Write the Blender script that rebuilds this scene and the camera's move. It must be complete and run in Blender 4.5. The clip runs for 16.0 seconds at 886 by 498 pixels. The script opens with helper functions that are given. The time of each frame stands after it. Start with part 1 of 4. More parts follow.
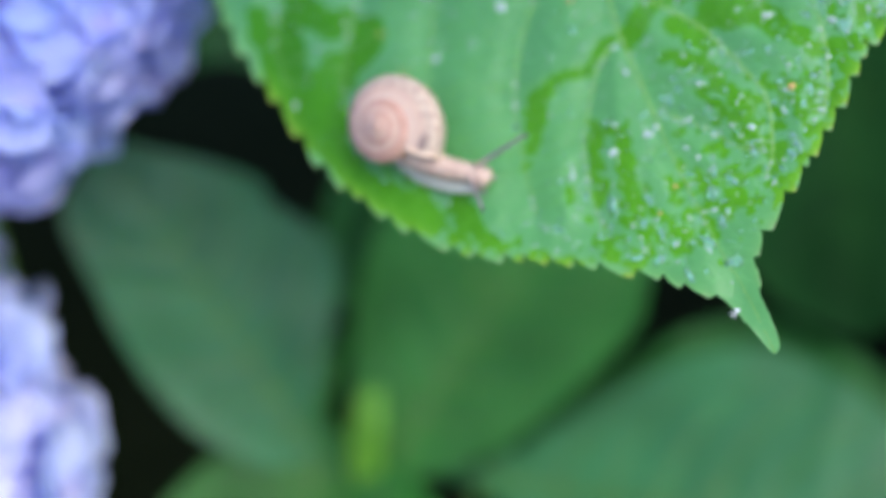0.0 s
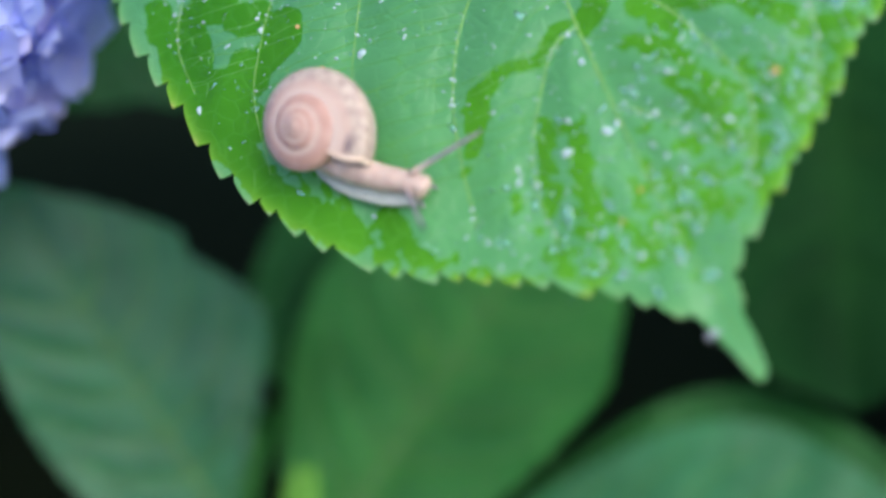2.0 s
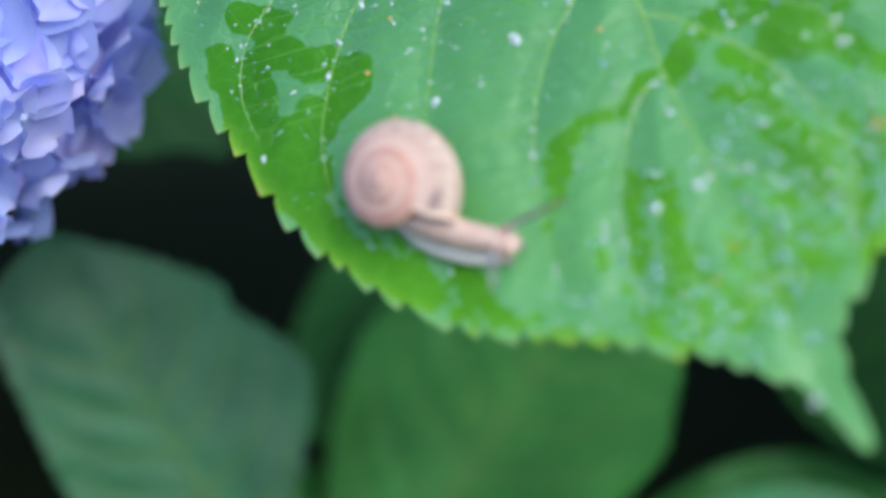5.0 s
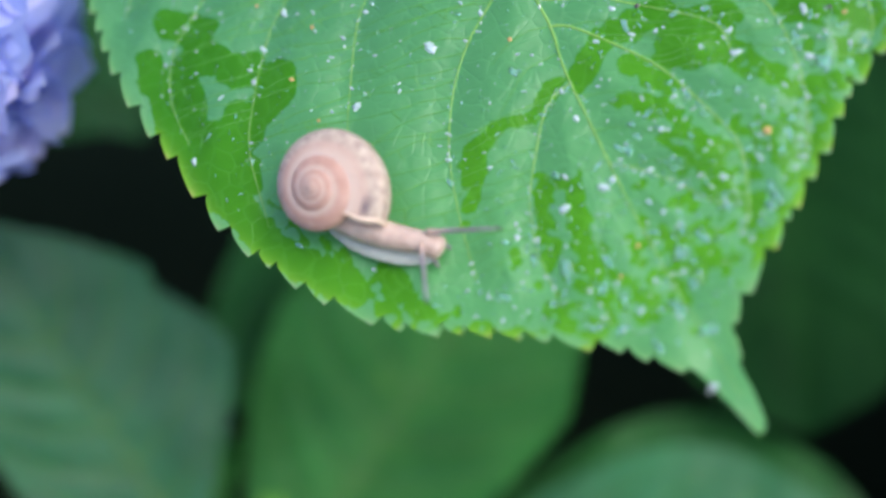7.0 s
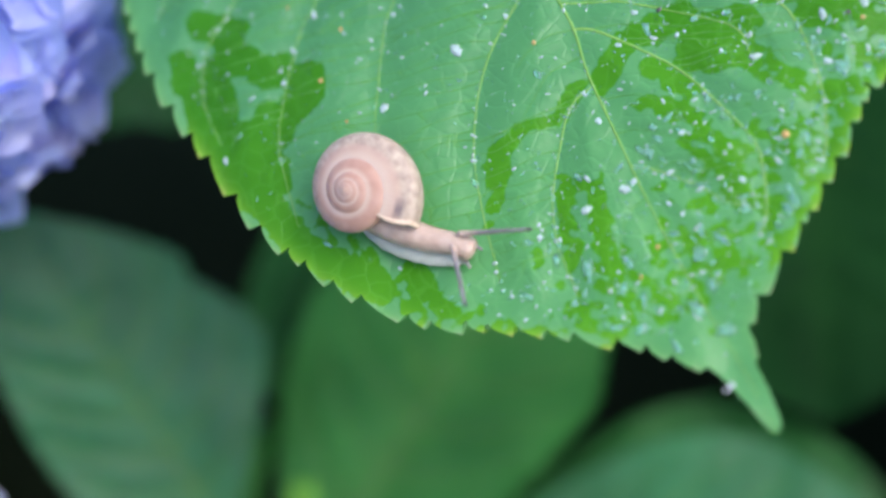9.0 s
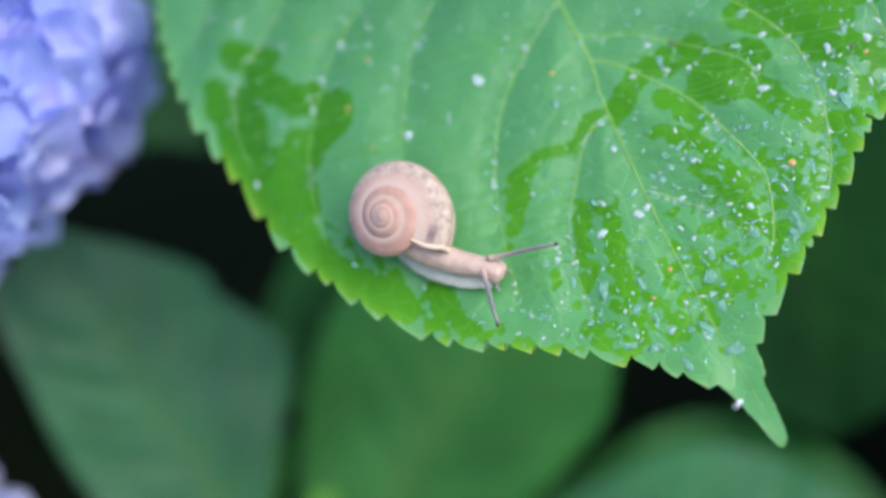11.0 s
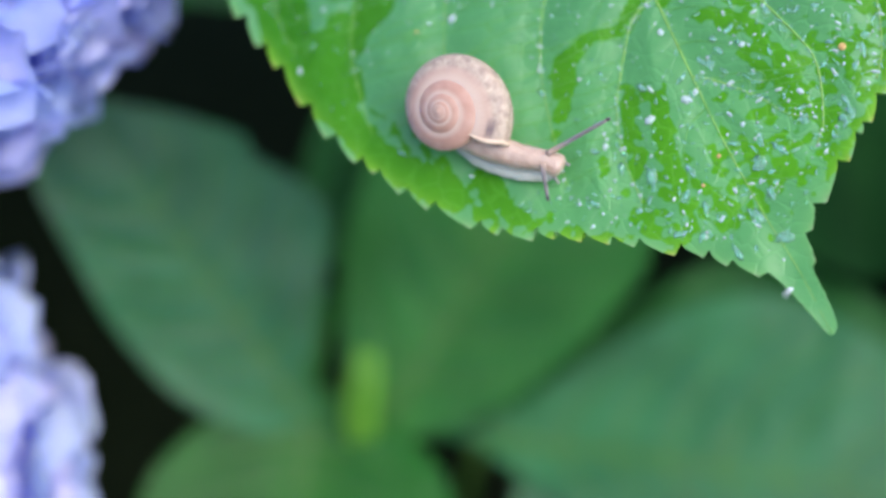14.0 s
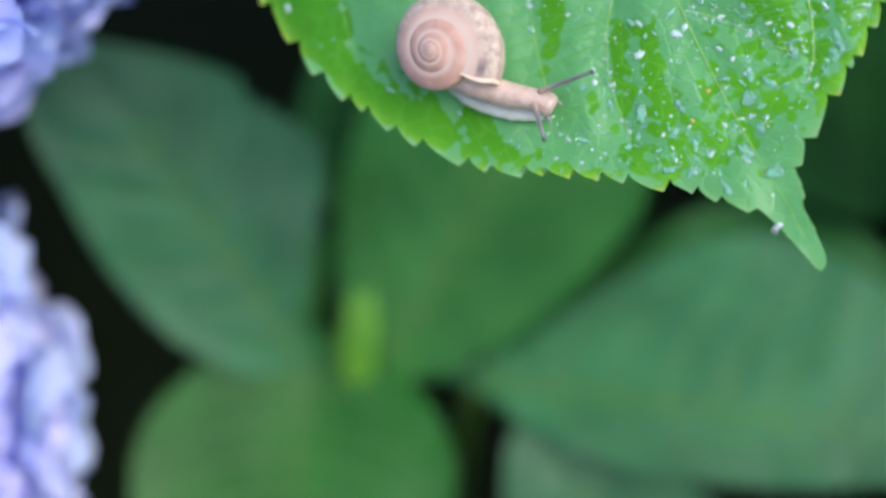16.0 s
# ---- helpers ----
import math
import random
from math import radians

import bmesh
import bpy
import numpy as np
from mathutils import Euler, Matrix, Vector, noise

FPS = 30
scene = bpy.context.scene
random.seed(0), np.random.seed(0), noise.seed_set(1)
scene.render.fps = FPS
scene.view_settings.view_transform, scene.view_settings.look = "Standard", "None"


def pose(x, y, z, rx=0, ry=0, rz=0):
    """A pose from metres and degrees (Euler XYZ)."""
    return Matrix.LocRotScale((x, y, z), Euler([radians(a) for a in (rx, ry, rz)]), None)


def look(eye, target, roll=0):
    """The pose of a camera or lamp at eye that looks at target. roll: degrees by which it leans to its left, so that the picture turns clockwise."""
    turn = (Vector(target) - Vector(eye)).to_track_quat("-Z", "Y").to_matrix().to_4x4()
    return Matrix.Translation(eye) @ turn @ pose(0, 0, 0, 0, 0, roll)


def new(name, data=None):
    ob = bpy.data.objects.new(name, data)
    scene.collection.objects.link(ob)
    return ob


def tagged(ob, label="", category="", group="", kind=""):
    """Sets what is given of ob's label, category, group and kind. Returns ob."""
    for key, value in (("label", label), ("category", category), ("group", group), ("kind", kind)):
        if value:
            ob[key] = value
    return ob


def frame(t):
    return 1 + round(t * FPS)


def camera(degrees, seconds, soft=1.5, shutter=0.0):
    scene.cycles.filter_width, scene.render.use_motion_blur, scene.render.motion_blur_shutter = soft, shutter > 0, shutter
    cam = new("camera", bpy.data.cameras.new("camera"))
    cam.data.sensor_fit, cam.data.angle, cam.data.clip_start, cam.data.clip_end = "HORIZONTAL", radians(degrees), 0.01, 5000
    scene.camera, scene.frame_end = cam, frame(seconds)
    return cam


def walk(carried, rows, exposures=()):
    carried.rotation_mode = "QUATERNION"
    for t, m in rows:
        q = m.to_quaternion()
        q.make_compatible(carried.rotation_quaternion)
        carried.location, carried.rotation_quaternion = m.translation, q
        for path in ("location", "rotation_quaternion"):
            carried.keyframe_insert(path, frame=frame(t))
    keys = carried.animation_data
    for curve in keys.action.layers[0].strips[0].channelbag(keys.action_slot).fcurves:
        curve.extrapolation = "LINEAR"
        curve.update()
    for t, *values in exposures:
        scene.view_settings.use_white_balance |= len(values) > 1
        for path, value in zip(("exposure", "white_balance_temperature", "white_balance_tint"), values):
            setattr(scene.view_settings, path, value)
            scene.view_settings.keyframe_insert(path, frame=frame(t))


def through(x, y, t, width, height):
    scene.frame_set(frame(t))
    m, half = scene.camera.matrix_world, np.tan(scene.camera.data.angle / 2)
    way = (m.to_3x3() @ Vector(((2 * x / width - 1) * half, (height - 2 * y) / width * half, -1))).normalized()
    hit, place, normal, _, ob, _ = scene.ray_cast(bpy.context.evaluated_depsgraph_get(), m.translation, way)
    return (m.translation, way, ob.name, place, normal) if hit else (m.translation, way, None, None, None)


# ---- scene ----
# The camera is hand-held about 0.3 m from a leaf of a hydrangea bush, after rain.
cam = camera(28, 16.0, soft=3.0)
cam.data.dof.use_dof = True
cam.data.dof.focus_distance = 0.297
cam.data.dof.aperture_fstop = 4.4
PATH = [
    (0, -0.00762, -0.26280, 0.81779, 49.335, 1.381, 2.676),
    (0.5, -0.01421, -0.26056, 0.81220, 48.344, 0.979, 1.879),
    (1, -0.01515, -0.25498, 0.78700, 53.807, 1.073, 2.563),
    (1.5, -0.01384, -0.24323, 0.76909, 53.140, 0.891, 2.615),
    (2, -0.00100, -0.23636, 0.76900, 54.049, 1.141, 2.132),
    (2.5, -0.00480, -0.24171, 0.77181, 54.646, 1.276, 1.552),
    (3, -0.00703, -0.23909, 0.77498, 55.236, 1.661, 2.760),
    (3.2, -0.00846, -0.23886, 0.77305, 55.669, 1.578, 2.844),
    (5.3, -0.01826, -0.22446, 0.76179, 55.746, 0.297, 2.108),
    (5.5, -0.02404, -0.23212, 0.76574, 56.093, -0.076, 2.115),
    (6, -0.02616, -0.22932, 0.77593, 54.259, -0.812, -0.828),
    (6.5, -0.02277, -0.22843, 0.78499, 52.383, -0.171, -0.610),
    (7, -0.02005, -0.23496, 0.78192, 53.467, -0.975, -1.124),
    (7.5, -0.01573, -0.23382, 0.78495, 53.338, -0.600, -0.933),
    (8, -0.02007, -0.23417, 0.78790, 52.673, -0.315, -0.124),
    (8.2, -0.01802, -0.23436, 0.78636, 52.425, -0.283, 0.003),
    (10.5, -0.01719, -0.24625, 0.80054, 52.408, -0.318, 0.086),
    (11, -0.02097, -0.24768, 0.80065, 52.731, -0.444, 0.233),
    (11.5, -0.01893, -0.24120, 0.80557, 50.760, 0.234, 0.505),
    (12, -0.01964, -0.23934, 0.80944, 49.601, 0.661, 0.493),
    (12.5, -0.02109, -0.23633, 0.81130, 47.816, 0.945, 0.196),
    (13, -0.02121, -0.23796, 0.81025, 47.080, 0.628, 0.080),
    (13.5, -0.02060, -0.23668, 0.81222, 46.606, 0.944, 0.077),
    (14, -0.02714, -0.23566, 0.81554, 45.580, 0.716, -0.244),
    (14.5, -0.02681, -0.23795, 0.81293, 45.719, 0.874, 0.145),
    (15, -0.02636, -0.23660, 0.81428, 44.918, 0.958, -0.144),
    (15.5, -0.02353, -0.23664, 0.81427, 44.220, 1.190, -0.085),
    (16, -0.02309, -0.23655, 0.81251, 44.068, 1.097, -0.073),
]
walk(cam, [(t, pose(x, y, z, rx, ry, rz)) for t, x, y, z, rx, ry, rz in PATH])
scene.view_settings.exposure = 1.25

# ---- light: an overcast sky ----
world = bpy.data.worlds.new("overcast_sky")
scene.world = world
world.use_nodes = True
wn = world.node_tree
sky = wn.nodes.new("ShaderNodeTexSky")
sky.sky_type, sky.sun_disc = "NISHITA", False
sky.sun_elevation, sky.sun_rotation = radians(56), radians(132)
sky.air_density, sky.dust_density = 1.0, 2.0
wn.links.new(sky.outputs[0], wn.nodes["Background"].inputs[0])
wn.nodes["Background"].inputs[1].default_value = 0.13
sun = new("sun", bpy.data.lights.new("sun", "SUN"))
sun.data.energy, sun.data.angle, sun.data.color = 1.1, radians(60), (1.0, 0.97, 0.91)
sun.matrix_world = look((0.82, -0.74, 2.24), (0, 0, 0.6))

# ---- the frame of the plan: across, up the slope, away down the slope (40 degrees), in mm ----
MM = 0.001
SLOPE = radians(40)
ORIGIN = Vector((-0.045, -0.2753, 0.8054))
ACROSS = Vector((1, 0, 0))
UP = Vector((0, math.sin(SLOPE), math.cos(SLOPE)))
AWAY = Vector((0, math.cos(SLOPE), -math.sin(SLOPE)))


def spot(u, v, w):
    return ORIGIN + (ACROSS * u + UP * v + AWAY * w) * MM


# ---- materials ----
def material(name):
    m = bpy.data.materials.new(name)
    m.use_nodes = True
    return m, m.node_tree, m.node_tree.nodes["Principled BSDF"]


def node(tree, kind, values=(), **sets):
    n = tree.nodes.new(kind)
    for key, value in values:
        n.inputs[key].default_value = value
    for key, value in sets.items():
        if key == "operation":
            n.operation = value
        elif key == "attribute_name":
            n.attribute_name = value
        elif key == "feature":
            n.feature = value
        elif key == "blend_type":
            n.blend_type = value
        elif key == "data_type":
            n.data_type = value
    return n


def link(tree, a, b):
    tree.links.new(a, b)


def noise_at(tree, scale, detail=4.0, rough=0.55):
    co = node(tree, "ShaderNodeTexCoord")
    n = node(tree, "ShaderNodeTexNoise", [("Scale", scale), ("Detail", detail), ("Roughness", rough)])
    link(tree, co.outputs["Object"], n.inputs["Vector"])
    return n.outputs["Fac"]


def ramp(tree, fac, stops):
    r = node(tree, "ShaderNodeValToRGB")
    while len(r.color_ramp.elements) < len(stops):
        r.color_ramp.elements.new(0.5)
    for e, (at, c) in zip(r.color_ramp.elements, stops):
        e.position, e.color = at, (*c, 1) if len(c) == 3 else c
    link(tree, fac, r.inputs[0])
    return r.outputs[0]


def grey(v):
    return (v, v, v)


def mixed(tree, fac, a, b, blend="MIX"):
    n = node(tree, "ShaderNodeMix", data_type="RGBA", blend_type=blend)
    for value, key in ((fac, 0), (a, 6), (b, 7)):
        if isinstance(value, (int, float)):
            n.inputs[key].default_value = value
        elif isinstance(value, tuple):
            n.inputs[key].default_value = (*value, 1)
        else:
            link(tree, value, n.inputs[key])
    return n.outputs[2]


def maths(tree, op, a, b=0.0, clamp=False):
    n = node(tree, "ShaderNodeMath", operation=op)
    n.use_clamp = clamp
    for value, key in ((a, 0), (b, 1)):
        if isinstance(value, (int, float)):
            n.inputs[key].default_value = value
        else:
            link(tree, value, n.inputs[key])
    return n.outputs[0]


def attribute(tree, name):
    return node(tree, "ShaderNodeAttribute", attribute_name=name).outputs["Fac"]


def bumped(tree, bsdf, height, strength, distance):
    b = node(tree, "ShaderNodeBump", [("Strength", strength), ("Distance", distance)])
    link(tree, height, b.inputs["Height"])
    link(tree, b.outputs[0], bsdf.inputs["Normal"])
    return b.outputs[0]


def with_glow_through(m, tree, bsdf, colour, share):
    """Lets part of the light pass through a thin blade."""
    t = node(tree, "ShaderNodeBsdfTranslucent")
    if isinstance(colour, tuple):
        t.inputs["Color"].default_value = (*colour, 1)
    else:
        link(tree, colour, t.inputs["Color"])
    mix = node(tree, "ShaderNodeMixShader", [(0, share)])
    link(tree, bsdf.outputs[0], mix.inputs[1])
    link(tree, t.outputs[0], mix.inputs[2])
    link(tree, mix.outputs[0], tree.nodes["Material Output"].inputs["Surface"])


def net_of_veins(tree, scale):
    """Fine tertiary veins: 1 on a vein, 0 between."""
    co = node(tree, "ShaderNodeTexCoord")
    warp = node(tree, "ShaderNodeTexNoise", [("Scale", scale * 0.8), ("Detail", 2.0)])
    link(tree, co.outputs["Object"], warp.inputs["Vector"])
    off = node(tree, "ShaderNodeVectorMath", operation="SCALE")
    off.inputs["Scale"].default_value = 0.6 / scale
    link(tree, warp.outputs["Color"], off.inputs[0])
    add = node(tree, "ShaderNodeVectorMath", operation="ADD")
    link(tree, co.outputs["Object"], add.inputs[0])
    link(tree, off.outputs[0], add.inputs[1])
    v = node(tree, "ShaderNodeTexVoronoi", [("Scale", scale)], feature="DISTANCE_TO_EDGE")
    link(tree, add.outputs[0], v.inputs["Vector"])
    return maths(tree, "SUBTRACT", 1.0, maths(tree, "MULTIPLY", v.outputs["Distance"], 13.0, True), True)


def wet_leaf_material():
    m, tree, bsdf = material("wet_green_leaf")
    tone = ramp(tree, noise_at(tree, 45), [(0.3, (0.040, 0.20, 0.014)), (0.7, (0.068, 0.28, 0.022))])
    net = net_of_veins(tree, 270)
    tone = mixed(tree, maths(tree, "MULTIPLY", net, 0.30), tone, (0.10, 0.36, 0.065))
    # Shade of the blade's tilt painted in: lighter tip, darker base and margins.
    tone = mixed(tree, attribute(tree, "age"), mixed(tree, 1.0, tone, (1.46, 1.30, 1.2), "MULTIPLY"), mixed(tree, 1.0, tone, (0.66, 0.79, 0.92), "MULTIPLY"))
    # Light through the thin teeth is painted as a yellow-green rim.
    rim = attribute(tree, "rim")
    tone = mixed(tree, maths(tree, "MULTIPLY", rim, 0.8), tone, (0.25, 0.52, 0.08))
    point = attribute(tree, "point")
    tone = mixed(tree, maths(tree, "MULTIPLY", point, 0.7), tone, (0.56, 0.44, 0.27))
    blot = noise_at(tree, 420, 4, 0.65)
    film = maths(tree, "ADD", attribute(tree, "wet"), maths(tree, "MULTIPLY", maths(tree, "SUBTRACT", blot, 0.5), 0.55))
    film = ramp(tree, film, [(0.49, grey(0)), (0.58, grey(1))])
    wet_tone = mixed(tree, 1.0, tone, (1.06, 1.02, 0.72), "MULTIPLY")
    # Bluish sky sheen is mixed into the colour of the dry blade.
    dry_sheen_tone = mixed(tree, 0.42, tone, (0.12, 0.38, 0.21))
    link(tree, mixed(tree, film, dry_sheen_tone, wet_tone), bsdf.inputs["Base Color"])
    link(tree, ramp(tree, film, [(0, grey(0.34)), (1, grey(0.12))]), bsdf.inputs["Roughness"])
    link(tree, ramp(tree, film, [(0, grey(0.68)), (1, grey(0.14))]), bsdf.inputs["Specular IOR Level"])
    relief = maths(tree, "ADD", maths(tree, "MULTIPLY", net, -0.35), maths(tree, "MULTIPLY", noise_at(tree, 700, 3), 0.7))
    bumped(tree, bsdf, relief, 0.4, 0.0004)
    with_glow_through(m, tree, bsdf, (0.14, 0.50, 0.02), 0.25)
    return m


def shade_leaf_material(name, low, high, sheen, rough=0.42):
    m, tree, bsdf = material(name)
    tone = ramp(tree, noise_at(tree, 30), [(0.3, low), (0.7, high)])
    net = net_of_veins(tree, 160)
    tone = mixed(tree, maths(tree, "MULTIPLY", net, 0.25), tone, tuple(min(1.0, 1.9 * c) for c in high))
    broad = ramp(tree, noise_at(tree, 16, 2), [(0.3, grey(0.62)), (0.7, grey(1.22))])
    tone = mixed(tree, 1.0, tone, broad, "MULTIPLY")
    yellowed = ramp(tree, noise_at(tree, 22, 3), [(0.60, grey(0)), (0.74, grey(0.55))])
    tone = mixed(tree, yellowed, tone, (3.2 * high[0], 1.25 * high[1], 0.7 * high[2]))
    tone = mixed(tree, maths(tree, "MULTIPLY", attribute(tree, "along_midrib"), 0.15), tone, (2.6 * high[0], 1.3 * high[1], 0.8 * high[2]))
    link(tree, tone, bsdf.inputs["Base Color"])
    link(tree, ramp(tree, noise_at(tree, 60), [(0.3, grey(rough - 0.08)), (0.7, grey(rough + 0.1))]), bsdf.inputs["Roughness"])
    bsdf.inputs["Specular IOR Level"].default_value = sheen
    bumped(tree, bsdf, maths(tree, "MULTIPLY", net, -1.0), 0.3, 0.0004)
    with_glow_through(m, tree, bsdf, (2.2 * high[0], 1.9 * high[1], 1.2 * high[2]), 0.18)
    return m


def plain_material(name, low, high, scale, rough, sheen=0.5, bump=0.0, through=0.0):
    m, tree, bsdf = material(name)
    tone = ramp(tree, noise_at(tree, scale), [(0.32, low), (0.68, high)])
    link(tree, tone, bsdf.inputs["Base Color"])
    bsdf.inputs["Roughness"].default_value = rough
    bsdf.inputs["Specular IOR Level"].default_value = sheen
    if bump:
        bumped(tree, bsdf, noise_at(tree, scale * 3), bump, 0.0006)
    if through:
        with_glow_through(m, tree, bsdf, high, through)
    return m


def sepal_material(name, light):
    m, tree, bsdf = material(name)
    info = node(tree, "ShaderNodeObjectInfo")
    hue = ramp(tree, info.outputs["Random"], [(0.0, (0.26 + light, 0.39 + light, 0.72 + 0.6 * light)), (0.5, (0.36 + light, 0.43 + light, 0.77 + 0.6 * light)), (1.0, (0.47 + light, 0.44 + light, 0.77 + 0.6 * light))])
    patch = ramp(tree, noise_at(tree, 160), [(0.35, (0.78, 0.82, 1.0)), (0.7, (1.1, 1.05, 1.0))])
    tone = mixed(tree, 1.0, hue, patch, "MULTIPLY")
    heart = attribute(tree, "heart")
    tone = mixed(tree, maths(tree, "MULTIPLY", heart, 0.6), tone, (0.60, 0.72, 0.92))
    link(tree, tone, bsdf.inputs["Base Color"])
    bsdf.inputs["Roughness"].default_value = 0.55
    bsdf.inputs["Specular IOR Level"].default_value = 0.35
    bumped(tree, bsdf, noise_at(tree, 500, 3), 0.25, 0.0004)
    with_glow_through(m, tree, bsdf, (0.36, 0.44, 0.95), 0.48)
    return m


def shell_material():
    m, tree, bsdf = material("snail_shell")
    turn, across = attribute(tree, "turn"), maths(tree, "MULTIPLY", attribute(tree, "across"), 0.5)
    fine = noise_at(tree, 900, 3)
    rose = ramp(tree, noise_at(tree, 300, 4), [(0.3, (0.43, 0.24, 0.19)), (0.7, (0.54, 0.335, 0.272))])
    mottle = ramp(tree, noise_at(tree, 620, 5, 0.7), [(0.34, (0.29, 0.215, 0.185)), (0.47, (0.41, 0.315, 0.26)), (0.62, (0.52, 0.42, 0.345))])
    late = ramp(tree, turn, [(0.82, grey(0)), (0.92, grey(1))])
    outer = ramp(tree, across, [(0.17, grey(0)), (0.31, grey(1))])
    tone = mixed(tree, maths(tree, "MULTIPLY", late, outer), rose, mottle)
    later = ramp(tree, turn, [(0.86, grey(0)), (0.96, grey(1))])
    cream = maths(tree, "MULTIPLY", later, ramp(tree, across, [(0.0, grey(0.7)), (0.10, grey(1)), (0.19, grey(0.9)), (0.32, grey(0))]))
    tone = mixed(tree, maths(tree, "MULTIPLY", cream, 0.6), tone, (0.56, 0.43, 0.36))
    spot_at = maths(tree, "MULTIPLY", ramp(tree, turn, [(0.986, grey(0)), (0.990, grey(1)), (0.995, grey(1)), (0.998, grey(0))]),
                    ramp(tree, across, [(0.18, grey(0)), (0.22, grey(1)), (0.30, grey(1)), (0.36, grey(0))]))
    tone = mixed(tree, maths(tree, "MULTIPLY", spot_at, 0.85), tone, (0.13, 0.10, 0.12))
    lines = node(tree, "ShaderNodeTexWave", [("Scale", 95.0), ("Distortion", 2.5), ("Detail", 3.0)])
    comb = node(tree, "ShaderNodeCombineXYZ")
    link(tree, turn, comb.inputs[0])
    link(tree, comb.outputs[0], lines.inputs["Vector"])
    tone = mixed(tree, maths(tree, "MULTIPLY", lines.outputs["Fac"], 0.08), tone, (0.36, 0.20, 0.14))
    seam = ramp(tree, across, [(0.0, grey(0.8)), (0.07, grey(0.9)), (0.19, grey(0))])
    tone = mixed(tree, maths(tree, "MULTIPLY", seam, 0.7), tone, (0.65, 0.50, 0.42))
    link(tree, tone, bsdf.inputs["Base Color"])
    bsdf.inputs["Roughness"].default_value = 0.45
    bsdf.inputs["Specular IOR Level"].default_value = 0.35
    bsdf.inputs["Subsurface Weight"].default_value = 0.1
    bsdf.inputs["Subsurface Radius"].default_value = (0.002, 0.001, 0.0006)
    bsdf.inputs["Subsurface Scale"].default_value = 1.0
    bumped(tree, bsdf, maths(tree, "ADD", maths(tree, "MULTIPLY", lines.outputs["Fac"], 0.25), fine), 0.16, 0.0003)
    return m


def flesh_material(name, low, high, scale=500, root=None):
    """Moist skin; root: the colour that it takes near its own origin, along x."""
    m, tree, bsdf = material(name)
    tone = ramp(tree, noise_at(tree, scale, 4, 0.6), [(0.3, low), (0.7, high)])
    if root:
        split = node(tree, "ShaderNodeSeparateXYZ")
        link(tree, node(tree, "ShaderNodeTexCoord").outputs["Object"], split.inputs[0])
        tone = mixed(tree, maths(tree, "MULTIPLY", split.outputs[0], 1 / (3.5 * MM), True), root, tone)
    link(tree, tone, bsdf.inputs["Base Color"])
    bsdf.inputs["Roughness"].default_value = 0.28
    bsdf.inputs["Subsurface Weight"].default_value = 0.25
    bsdf.inputs["Subsurface Radius"].default_value = (0.002, 0.0012, 0.0008)
    bsdf.inputs["Subsurface Scale"].default_value = 1.0
    v = node(tree, "ShaderNodeTexVoronoi", [("Scale", 1500.0)])
    link(tree, node(tree, "ShaderNodeTexCoord").outputs["Object"], v.inputs["Vector"])
    bumped(tree, bsdf, v.outputs["Distance"], 0.35, 0.0003)
    return m


def water_material(name, clear, tint):
    m, tree, bsdf = material(name)
    bsdf.inputs["Base Color"].default_value = (*tint, 1)
    bsdf.inputs["Roughness"].default_value = 0.04
    bsdf.inputs["IOR"].default_value = 1.33
    bsdf.inputs["Transmission Weight"].default_value = clear
    bsdf.inputs["Specular IOR Level"].default_value = 0.8
    return m


WET_LEAF = wet_leaf_material()
LEAF_BLUISH = shade_leaf_material("bluish_green_leaf", (0.023, 0.141, 0.052), (0.037, 0.198, 0.071), 0.5)
LEAF_FRESH = shade_leaf_material("fresh_green_leaf", (0.028, 0.158, 0.027), (0.050, 0.224, 0.043), 0.37)
# Dark copy of the leaf green: deep shade is put into the colour.
LEAF_DARK = shade_leaf_material("shade_dark_leaf", (0.005, 0.034, 0.009), (0.010, 0.052, 0.013), 0.04, 0.6)
LEAF_DEEP = shade_leaf_material("deep_green_leaf", (0.014, 0.116, 0.015), (0.028, 0.175, 0.023), 0.3)
# Dim copy of the leaf green, with half shade put into the colour.
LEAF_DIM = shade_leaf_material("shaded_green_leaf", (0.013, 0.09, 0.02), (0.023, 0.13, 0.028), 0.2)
VEIN = plain_material("pale_leaf_vein", (0.15, 0.35, 0.05), (0.22, 0.42, 0.085), 200, 0.4, 0.4, 0.2)
VEIN_FINE = plain_material("fine_leaf_vein", (0.07, 0.275, 0.036), (0.115, 0.34, 0.058), 200, 0.4, 0.4)
# Darker vein copies for the shaded leaves, shade put into their colour.
VEIN_DARK = plain_material("deep_shade_vein", (0.008, 0.05, 0.01), (0.012, 0.065, 0.012), 200, 0.6, 0.05)
VEIN_SHADE = plain_material("shaded_leaf_vein", (0.05, 0.16, 0.03), (0.08, 0.22, 0.04), 200, 0.45)
STEM = plain_material("green_stem", (0.10, 0.22, 0.04), (0.16, 0.30, 0.07), 120, 0.5, 0.4, 0.3)
SHOOT = plain_material("yellow_green_shoot", (0.15, 0.43, 0.04), (0.23, 0.55, 0.07), 120, 0.45, 0.4, 0.2, 0.3)
SEPAL = sepal_material("violet_blue_sepal", 0.12)
SEPAL_PALE = sepal_material("pale_blue_sepal", 0.37)
HEART = plain_material("pale_flower_heart", (0.32, 0.42, 0.75), (0.55, 0.62, 0.85), 800, 0.5)
SHELL = shell_material()
LIP = plain_material("cream_shell_lip", (0.56, 0.40, 0.30), (0.70, 0.55, 0.43), 500, 0.4)
FLESH = flesh_material("tan_snail_flesh", (0.42, 0.295, 0.24), (0.57, 0.425, 0.36))
